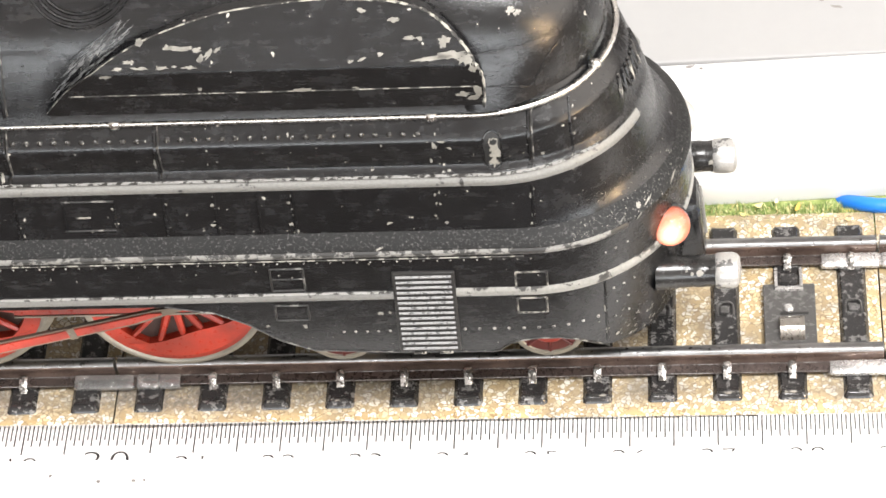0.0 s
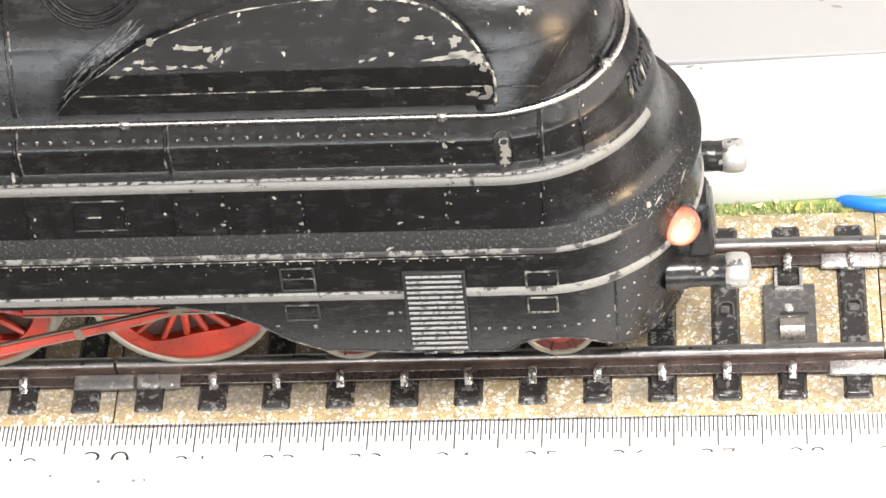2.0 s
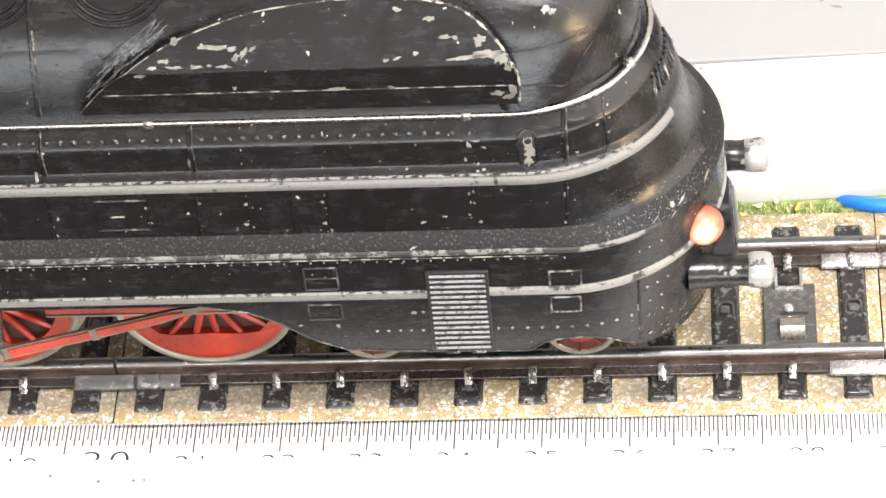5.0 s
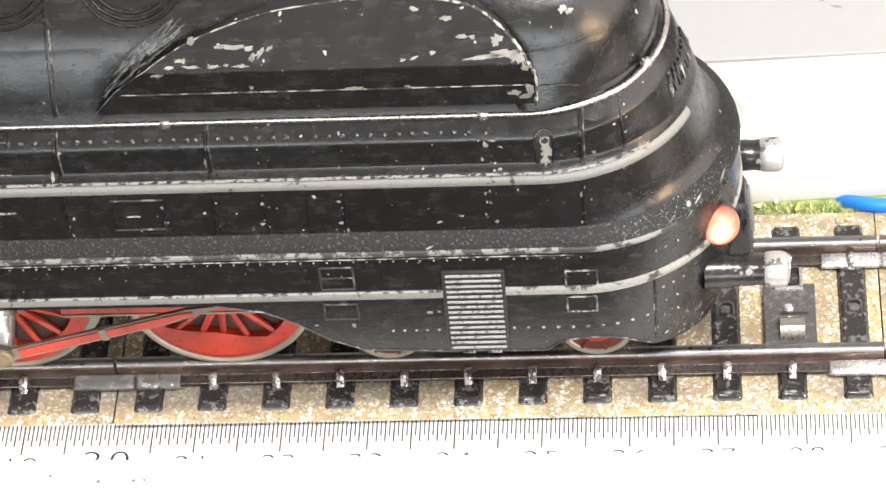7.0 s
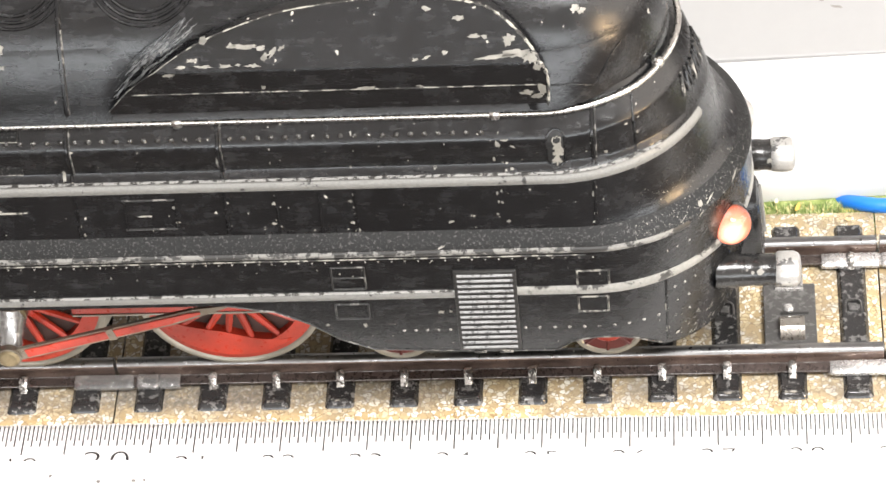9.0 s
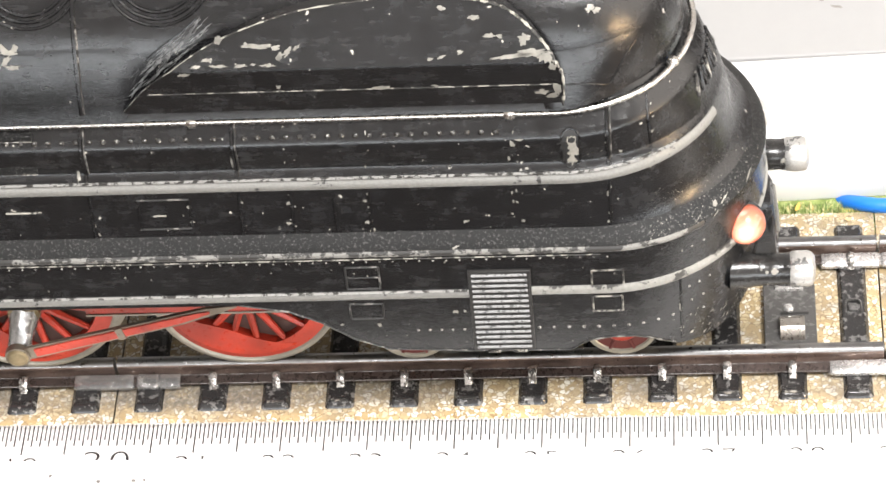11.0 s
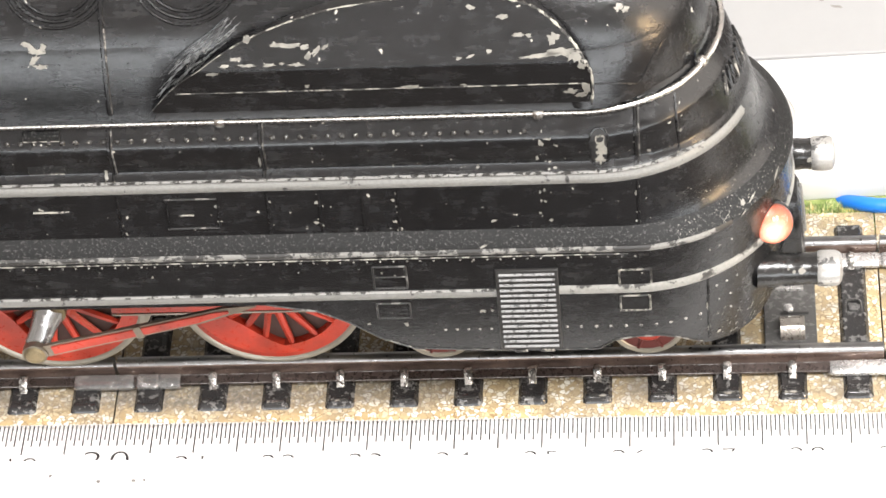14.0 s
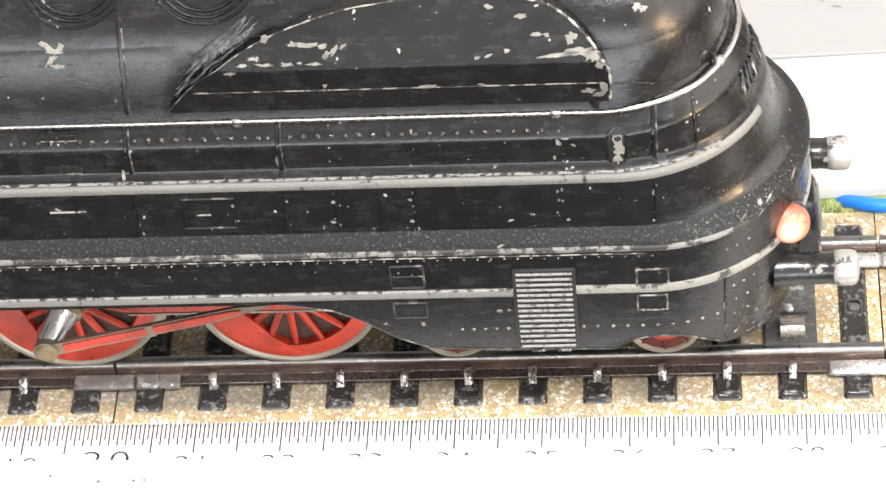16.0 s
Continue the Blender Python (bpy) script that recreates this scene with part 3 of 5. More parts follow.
SOOTY_TIN = worn("sooty_tin", (0.33, 0.325, 0.32), (0.62, 0.61, 0.60), 0.57, 0.8, 0.26, 0.75, 0.8)
joiner(main, -44.0, -36.9, 0.0, 1, SOOTY_TIN)
joiner(main, -36.7, -31.5, 0.0, 2, SOOTY_TIN)
joiner(main, 42.6, 56, 0.0, 1, TIN)
joiner(main, 42.3, 56.4, RAIL_GAP, 4, TIN)


# ---- shape of the engine ----
YC = 9.25                      # centre line of the engine, mm
SECTION = ((8.0, 17.7, 10.5, 26.4), (12.0, 17.8, 10.3, 27.3), (17.7, 17.85, 10.1, 27.7), (24.8, 17.85, 10.1, 27.8), (25.4, 17.75, 10.0, 27.8),
           (25.9, 17.35, 9.2, 27.5), (26.8, 16.25, 8.4, 26.3), (28.0, 16.1, 7.6, 25.1), (30.0, 15.95, 7.0, 24.2), (33.0, 15.75, 6.4, 23.4),
           (34.4, 15.5, 6.2, 23.0), (35.0, 14.85, 6.1, 22.7), (38.4, 15.25, 5.6, 21.4), (39.0, 15.05, 5.5, 21.2), (40.4, 13.9, 5.2, 20.1), (41.8, 12.8, 5.0, 19.15))
BOILER_Z, BOILER_R = 45.2, 12.7


def section(z):
    """Half width, start of the nose and tip of the nose at the height z."""
    if z >= SECTION[-1][0]:
        k = min(1.0, max(0.0, (z - 41.8) / 16.1))
        w = math.sqrt(max(0.0, BOILER_R ** 2 - (z - BOILER_Z) ** 2)) + 0.57 * math.exp(-max(0.0, z - 41.8) / 0.9)
        tip = -1.0 + 20.15 * math.sqrt(max(0.0, 1 - k ** 2.2))
        return w, tip - 14.15 * (0.35 + 0.65 * w / 12.8), tip
    for a, b in zip(SECTION, SECTION[1:]):
        if z <= b[0]:
            k = max(0.0, (z - a[0]) / (b[0] - a[0]))
            return tuple(p + (q - p) * k for p, q in zip(a[1:], b[1:]))


def side(x, z):
    """The y of the engine's near side at x and z."""
    w, start, tip = section(z)
    if x <= start:
        return YC - w
    return YC - w * math.sqrt(max(0.0, 1 - ((x - start) / (tip - start)) ** 2))


# ---- the engine ----
loco = thing("steam_locomotive", "black streamlined toy steam engine with worn white stripes and red wheels", "locomotive")
REAR = -80.0
SKIRT = ((-80, 17.6), (-30, 17.5), (-24.5, 16.3), (-21.1, 14.4), (-17.7, 11.7), (-14.1, 10.0), (-5, 9.5), (5.9, 9.3), (7.7, 10.7), (10.4, 11.3), (13.0, 11.1), (14.8, 10.3), (18.0, 7.9), (21.4, 6.9), (24, 6.3), (30, 6.0))


def skirt_edge(x):
    for a, b in zip(SKIRT, SKIRT[1:]):
        if x <= b[0]:
            return a[1] + (b[1] - a[1]) * (x - a[0]) / (b[0] - a[0])
    return SKIRT[-1][1]


def plan_point(z, u, proud=0.0):
    """A point of the outline at the height z; u from 0 (rear, near side) to 1 (nose) to 2 (rear, far side)."""
    w, start, tip = section(z)
    far = u > 1
    u = 2 - u if far else u
    if u < 0.6:
        x, off = REAR + (start - REAR) * u / 0.6, w + proud
    else:
        a = (u - 0.6) / 0.4 * math.pi / 2
        x, off = start + (tip - start + proud) * math.sin(a), (w + proud) * math.cos(a)
    return (x, YC + off if far else YC - off, z)


US = [0.6 * i / 70 for i in range(70)] + [0.6 + 0.4 * i / 34 for i in range(35)]
US = US + [2 - u for u in US[-2::-1]]


def body():
    bm = bmesh.new()
    heights = [17.7, 19, 21, 23, 24.2, 24.9, 25.4, 25.65, 25.9, 26.2, 26.5, 26.8, 27.2, 28, 29, 30, 31, 32, 33, 34, 34.4, 34.8, 35.2, 36.5, 38, 38.6, 39, 39.4, 39.9, 40.4, 41.1, 41.8]
    heights += [42.4 + 16.6 * math.sin(math.pi / 2 * k / 22) for k in range(23)]
    grid = []
    for k in range(9):
        row = []
        for u in US:
            x = plan_point(14.0, u)[0]
            e = skirt_edge(x)
            z = e + (17.7 - e) * k / 9
            p = plan_point(z, u)
            row.append(bm.verts.new((p[0], p[1], z)))
        grid.append(row)
    for z in heights:
        grid.append([bm.verts.new(plan_point(z, u)) for u in US])
    for j, (a, b) in enumerate(zip(grid, grid[1:])):
        for i in range(len(US) - 1):
            f = bm.faces.new((a[i], a[i + 1], b[i + 1], b[i]))
            z = f.calc_center_median().z
            f.material_index = 1 if 25.5 < z < 26.75 else 0
    bm.faces.new(grid[-1])
    rear = [r[0] for r in grid] + [r[-1] for r in grid[::-1]]
    bm.faces.new(rear)
    # inner lining, so that the skirt has thickness
    low = grid[0]
    ring = []
    for v, u in zip(low, US):
        p = plan_point(v.co.z, u, -0.9)
        ring.append(bm.verts.new((p[0], p[1], v.co.z + 0.05)))
    top = [bm.verts.new((v.co.x, v.co.y, 24.0)) for v in ring]
    for i in range(len(US) - 1):
        bm.faces.new((low[i], ring[i], ring[i + 1], low[i + 1]))
        bm.faces.new((ring[i], top[i], top[i + 1], ring[i + 1]))
    bm.faces.new(top)
    return part("body", bm, (BLACK, GRIT), loco, "glossy scuffed black casting", smooth=28)


body()


def ribbon(name, z0, z1, u_end, proud, mat, label="", both=True, u_start=0.0, rounded=True, x_from=None, x_to=None):
    """A raised band along the side between two heights."""
    us = [u for u in US if u <= 1 and u_start <= u <= u_end]
    if x_from is not None:
        us = [0.0 + 0.6 * i / 200 for i in range(201)] + [0.6 + 0.4 * i / 100 for i in range(1, 101)]
        us = [u for u in us if x_from <= plan_point((z0 + z1) / 2, u)[0] <= x_to]
    n = 5
    for mirror in ((False, True) if both else (False,)):
        bm = bmesh.new()
        rows = []
        for u in us:
            uu = 2 - u if mirror else u
            ring = [bm.verts.new(plan_point(z0, uu, -0.2))]
            for k in range(n + 1):
                t = k / n
                bulge = math.sin(math.pi * (0.12 + 0.76 * t)) if rounded else 1.0
                ring.append(bm.verts.new(plan_point(z0 + (z1 - z0) * t, uu, proud * bulge)))
            ring.append(bm.verts.new(plan_point(z1, uu, -0.2)))
            rows.append(ring)
        for a, b in zip(rows, rows[1:]):
            for i in range(len(a) - 1):
                bm.faces.new((a[i], b[i], b[i + 1], a[i + 1]))
        bm.faces.new(rows[0])
        bm.faces.new(rows[-1][::-1])
        part(name, bm, mat, loco, label)


ribbon("upper_stripe", 32.9, 34.1, 0.91, 0.28, STRIPE, "cream-white worn stripe")
ribbon("upper_stripe_edge", 34.25, 34.4, 0.80, 0.33, EDGE_GLINT, "bright glint with dark nicks painted along the edge of the stripe")
ribbon("middle_stripe", 24.6, 25.35, 0.77, 0.16, STRIPE_WORN, "flaking white stripe on the ledge")
ribbon("lower_stripe", 18.3, 19.55, 0.87, 0.26, STRIPE_RAGGED, "cream-white worn stripe", x_from=1.9, x_to=40)
ribbon("lower_stripe", 18.1, 19.1, 0.87, 0.26, STRIPE, "worn white stripe", x_from=-80, x_to=-4.4)
ribbon("lower_stripe_edge", 19.1, 19.3, 0.6, 0.3, EDGE_GLINT, "bright glint with dark nicks painted along the edge of the stripe", x_from=-80, x_to=-4.4)
ribbon("skirt_edge_wear", 24.2, 24.32, 0.6, 0.12, EDGE_WORN_GLINT, "", x_from=-80, x_to=10)


def bottom_wear():
    pts = [(x, side(x, skirt_edge(x)) - 0.02, skirt_edge(x) + 0.05) for x in [-30 + 0.5 * i for i in range(96)]]
    part("skirt_rim", tube(pts, 0.11, sides=6), EDGE_DIM, loco, "rubbed lower rim of the skirt")


bottom_wear()


def left_flare(x, z):
    """How far the casing flares out at the foot of the boiler behind the deflector."""
    k = min(1.0, max(0.0, (50.5 - z) / 7.5))
    f = min(1.0, max(0.0, (-35.6 - x) / 5.0))
    return 1.6 * f * f * (3 - 2 * f) * k ** 1.6


def right_flare(x, z):
    k = min(1.0, max(0.0, (48.4 - z) / 5.2))
    f = min(1.0, max(0.0, (16.0 - x) / 9.0)) * min(1.0, max(0.0, (x - 1.5) / 4.5))
    return 1.6 * f * f * (3 - 2 * f) * k ** 1.35


def casing(x, z):
    """The near side with the flared foot of the boiler."""
    return side(x, z) - (left_flare(x, z) if z > 43.0 and x < -35.6 else 0.0)


def vertical_rib(x, z0, z1, name="panel_joint", mat=None, width=0.22, lean=0.0):
    n = 26
    pts = []
    for i in range(n + 1):
        z = z0 + (z1 - z0) * i / n
        xx = x + lean * (z - z0)
        pts.append((xx, casing(xx, z) - 0.02, z))
    return part(name, tube(pts, width, sides=6), mat or BLACK, loco)


for x in (-60.5, -44.6, -28.5, 10.9):
    vertical_rib(x, 26.9, 32.6, width=0.16)
    vertical_rib(x, 34.5, 41.6, width=0.22)
    vertical_rib(x + 0.32, 35, 41.0, name="joint_wear", mat=EDGE_DIM, width=0.10)
for x in (-60.0, -43.9):
    vertical_rib(x, 42.2, 55.0, width=0.28)
    vertical_rib(x + 0.1, 42.5, 52.0, name="joint_wear", mat=EDGE_DIM, width=0.24)
vertical_rib(15.4, 34.6, 40.5, width=0.13, lean=-0.06)
vertical_rib(18.1, 8.5, 18.0, width=0.14)
for x in (-23.0, -18.4, -14.6):
    vertical_rib(x, 27.0, 32.4, width=0.14)


def rivets(rows, mat):
    """Small round rivet heads, each an object on one mesh."""
    first = None
    for x0, x1, z, step, r in rows:
        for i in range(int((x1 - x0) / step) + 1):
            x = x0 + step * i
            if first is None:
                bm = bmesh.new()
                bmesh.ops.create_icosphere(bm, subdivisions=2, radius=1.0)
                first = part("rivet", bm, mat, loco, smooth=60)
                o = first
            else:
                o = shared("rivet", first, loco, 0, 0, 0)
            o.location = (x * MM, side(x, z) * MM, z * MM)
            o.scale = (r, r * 0.8, r)


rivets([(-76, 11.4, 23.85, 1.44, 0.125), (-10.7, -5.4, 13.0, 1.27, 0.17), (2.6, 18.2, 13.05, 1.62, 0.2),
        (20.0, 20.6, 19.5, 1.5, 0.17), (19.0, 22.0, 16.5, 1.1, 0.17), (19.2, 21.5, 14.2, 1.3, 0.17), (19.0, 20.5, 12.0, 1.5, 0.17), (19.4, 20.8, 22.5, 1.3, 0.15)], worn("rubbed_rivet", (0.03, 0.028, 0.026), (0.34, 0.325, 0.295), 0.48, 0.5))
rivets([(-76, -30.0, 39.5, 1.47, 0.34), (-27.2, 0.6, 39.5, 1.47, 0.34)], worn("lacquered_rivet", (0.03, 0.028, 0.026), (0.34, 0.33, 0.30), 0.60, 0.3, 0.2))


def frame_lines(x0, x1, z0, z1, mat, r=0.11, skip=""):
    """A raised rectangular hatch outline."""
    bm = bmesh.new()
    lines = {"b": [(x0, z0), (x1, z0)], "t": [(x0, z1), (x1, z1)], "l": [(x0, z0), (x0, z1)], "r": [(x1, z0), (x1, z1)]}
    for key, ((a, b), (c, d)) in lines.items():
        if key not in skip:
            tube([(a + (c - a) * i / 6, side(a + (c - a) * i / 6, b + (d - b) * i / 6) - 0.04, b + (d - b) * i / 6) for i in range(7)], r, bm, 6)
    part("hatch_frame", bm, mat, loco, "thin raised hatch outline")


frame_lines(-17.9, -14.3, 19.8, 23.1, EDGE_DIM)
frame_lines(-17.9, -14.3, 21.5, 21.55, EDGE_DIM, 0.08, "lrt")
frame_lines(-17.9, -14.3, 15.1, 17.4, EDGE_DIM)
frame_lines(8.6, 12.0, 19.6, 21.8, EDGE_WORN_GLINT, skip="b")
frame_lines(8.6, 11.8, 15.5, 17.8, EDGE_WORN_GLINT)
frame_lines(-39.6, -33.9, 27.9, 31.95, EDGE_DIM, skip="lr")
frame_lines(-39.4, -33.9, 27.9, 31.95, BLACK, 0.12, skip="tb")
frame_lines(-38.2, -36.6, 29.7, 29.75, EDGE_WORN_GLINT, 0.1, "lrt")
frame_lines(-53.9, -50.0, 30.55, 30.6, EDGE_WORN_GLINT, 0.12, "lrt")
for z0, z1 in ((35.3, 36.5), (39.7, 40.6)):
    y = side(-52.0, z0)
    ledge = part("cast_ledge", box(-53.7, -49.7, y - 0.2, y + 0.9, z0, z1, 0.1), GRIT, loco, "small raised ledge on the casting")
    part("ledge_wear", tube([(-53.6 + 0.48 * i, y - 0.19, z0 + 0.12) for i in range(9)], 0.07, sides=6), EDGE_WORN_GLINT, ledge, "rubbed pale edge")


def slot(x, z0, z1):
    """The rounded upright recess, its shade laid on as a near-black sheet, with its pale rubbed patch."""
    bm = bmesh.new()
    rim = [(x + 0.95 * math.cos(t), (z0 + z1) / 2 + ((z1 - z0) / 2 - 0.95) * (1 if math.sin(t) > 0 else -1) + 0.95 * math.sin(t)) for t in (6.2832 * k / 28 for k in range(29))]
    tube([(a, side(a, b) - 0.05, b) for a, b in rim], 0.14, bm, 6)
    part("slot_rim", bm, BLACK, loco)
    bm = bmesh.new()
    mid, half = (z0 + z1) / 2, (z1 - z0) / 2
    strips = []
    for k in range(25):
        z = z0 + (z1 - z0) * k / 24
        over = max(0.0, abs(z - mid) - (half - 0.95))
        w = max(0.02, math.sqrt(max(0.0, 0.95 ** 2 - over ** 2)))
        strips.append([bm.verts.new((x + w * i / 3, side(x + w * i / 3, z) - 0.045, z)) for i in range(-3, 4)])
    for a, b in zip(strips, strips[1:]):
        for i in range(6):
            bm.faces.new((a[i], a[i + 1], b[i + 1], b[i]))
    part("slot_floor", bm, SLOT_SHADE, loco, smooth=0)


slot(7.05, 34.7, 39.6)


def chips():
    """Flakes of bare casting where the lacquer has come off."""
    rnd = random.Random(11)
    bm = bmesh.new()

    def flake(x, z, sx, sz, turn=0.0, lift=0.05, at=side):
        n = 26
        c, s = math.cos(turn), math.sin(turn)
        seed = rnd.uniform(0, 90)
        centre = bm.verts.new((x, at(x, z) - lift, z))
        ring = []
        for k in range(n):
            t = 6.2832 * k / n
            r = 0.8 + 0.5 * noise.noise((2.0 * math.cos(t) + seed, 2.0 * math.sin(t), seed)) + 0.42 * noise.noise((5 * math.cos(t) + seed, 6 * math.sin(t), seed))
            r = max(0.3, r)
            dx, dz = sx * r * math.cos(t), sz * r * math.sin(t)
            px, pz = x + dx * c - dz * s, z + dx * s + dz * c
            ring.append(bm.verts.new((px, at(px, pz) - lift, pz)))
        for k in range(n):
            bm.faces.new((centre, ring[k], ring[(k + 1) % n]))

    def near_arc(x, z):
        return deflector_y(x, z)

    for x, z, sx, sz, turn in FLAKES:
        if z < 42.7:
            grow = 1.2 if 6.5 < x < 7.6 else 0.68
            sx, sz = sx * grow, sz * grow
        flake(x, z, sx, sz, turn, 0.08, at=near_arc if (-39 < x < 6.7 and z > 42.7) else casing)
    for _ in range(70):
        x, z = rnd.uniform(-62, 18), rnd.choice((rnd.uniform(27, 32), rnd.uniform(35, 39), rnd.uniform(10, 18), rnd.uniform(20, 24)))
        if z > skirt_edge(x) + 0.5:
            r = rnd.uniform(0.04, 0.12)
            flake(x, z, r, r * rnd.uniform(0.7, 1.6))
    for _ in range(240):
        x, z = rnd.uniform(15, 26.8), rnd.choice((rnd.uniform(25.5, 29.5), rnd.uniform(24.8, 26.5)))
        if side(x, z) < YC - 0.5:
            r = rnd.uniform(0.018, 0.05)
            flake(x, z, r, r * rnd.uniform(0.6, 1.8), rnd.uniform(0, 3))
    for _ in range(34):
        x = rnd.uniform(19.5, 25.5)
        z = skirt_edge(x) + 0.3 + rnd.uniform(0, 1) ** 2 * 5.0
        flake(x, z, rnd.uniform(0.06, 0.34), rnd.uniform(0.04, 0.12), rnd.uniform(0.2, 1.2))
    for _ in range(46):
        x = rnd.choice((-44.6, -28.5, 10.9, 15.4, -23, -14.6, 0.9)) + rnd.uniform(-0.25, 0.45)
        z = rnd.uniform(27, 40)
        flake(x, z, rnd.uniform(0.06, 0.16), rnd.uniform(0.08, 0.3))
    tagged(part("paint_wear", bm, CHIP, loco, "chipped paint showing pale bare metal", smooth=60), kind="stuff")


# ---- smoke deflector panel ----
ARC = ((-39.3, 43.6), (-37.0, 46.5), (-34.5, 48.7), (-31.4, 50.6), (-28.3, 52.0), (-25.3, 53.0), (-22.3, 53.8), (-19.4, 54.4), (-15.8, 54.8), (-12.3, 55.1), (-8.8, 55.2), (-5.3, 55.1), (-2.5, 54.9), (-0.4, 54.5), (1.3, 53.9), (2.9, 52.8), (4.3, 51.5), (5.5, 50.1), (6.4, 48.3), (6.7, 46.1), (6.5, 42.5))


def deflector_y(x, z):
    """The outer face: undercut below, creased twice, then leaning in to the arc."""
    knots = ((42.6, -5.1), (46.1, -5.42), (49.2, -5.6), (57.3, -0.5))
    for (a, p), (b, q) in zip(knots, knots[1:]):
        if z <= b:
            return p + (q - p) * max(0.0, z - a) / (b - a)
    return knots[-1][1]


def deflector():
    """A thin plate with a dark slit between it and the boiler."""
    bm = bmesh.new()
    fine = spline([(x, 0, z) for x, z in ARC], 7)
    xs, tops = [p.x for p in fine], [p.z for p in fine]
    front, back = [], []
    for x, top in zip(xs, tops):
        zs = [43.2] + [min(z, top) for z in (44.4, 46.05, 46.15, 47.6, 49.1, 49.3)] + [49.3 + (top - 49.3) * k / 8 if top > 49.3 else top for k in range(1, 9)]
        front.append([bm.verts.new((x, deflector_y(x, z), z)) for z in zs])
        back.append([bm.verts.new((x, deflector_y(x, z) + 0.55 + 0.17 * max(0.0, z - 49.3), z)) for z in zs])
    for cols, flip in ((front, False), (back, True)):
        for a, b in zip(cols, cols[1:]):
            for i in range(len(a) - 1):
                if (a[i].co - a[i + 1].co).length + (b[i].co - b[i + 1].co).length > 1e-6:
                    bm.faces.new((a[i], b[i], b[i + 1], a[i + 1]))
    for i in range(len(front) - 1):
        bm.faces.new((front[i][-1], front[i + 1][-1], back[i + 1][-1], back[i][-1]))
        bm.faces.new((front[i][0], front[i + 1][0], back[i + 1][0], back[i][0]))
    for k in (0, -1):
        for i in range(len(front[k]) - 1):
            if (front[k][i].co - front[k][i + 1].co).length > 1e-6:
                bm.faces.new((front[k][i], front[k][i + 1], back[k][i + 1], back[k][i]))
    bmesh.ops.remove_doubles(bm, verts=bm.verts, dist=0.0005)
    panel = part("smoke_deflector", bm, BLACK, loco, "raised black panel with a curved chipped rim", smooth=9)
    rim = [(x, deflector_y(x, t) + 0.12, t) for x, t in zip(xs, tops)]
    part("rim_wear", tube(rim, [0.05 + 0.07 * (i > 20) * abs(math.sin(i * 0.7)) + 0.12 * (i > 78) * abs(math.sin(i * 0.9)) for i in range(len(rim))], sides=6), worn("chipped_rim", (0.03, 0.028, 0.026), (0.36, 0.345, 0.30), 0.50, 0.6), panel, "chipped pale rim")
    part("crease_wear", tube([(x, deflector_y(x, 46.1) - 0.02, 46.1) for x in [-36.6 + 0.6 * i for i in range(72)]], 0.07, sides=6), EDGE_WORN_GLINT, panel)
    bm2 = bmesh.new()
    bm2.from_mesh(panel.data)
    for v in bm2.verts:
        v.co.y = 2 * YC * MM - v.co.y
        v.co /= MM
    part("smoke_deflector", bm2, BLACK, loco, "raised black panel with a curved rim", smooth=9)


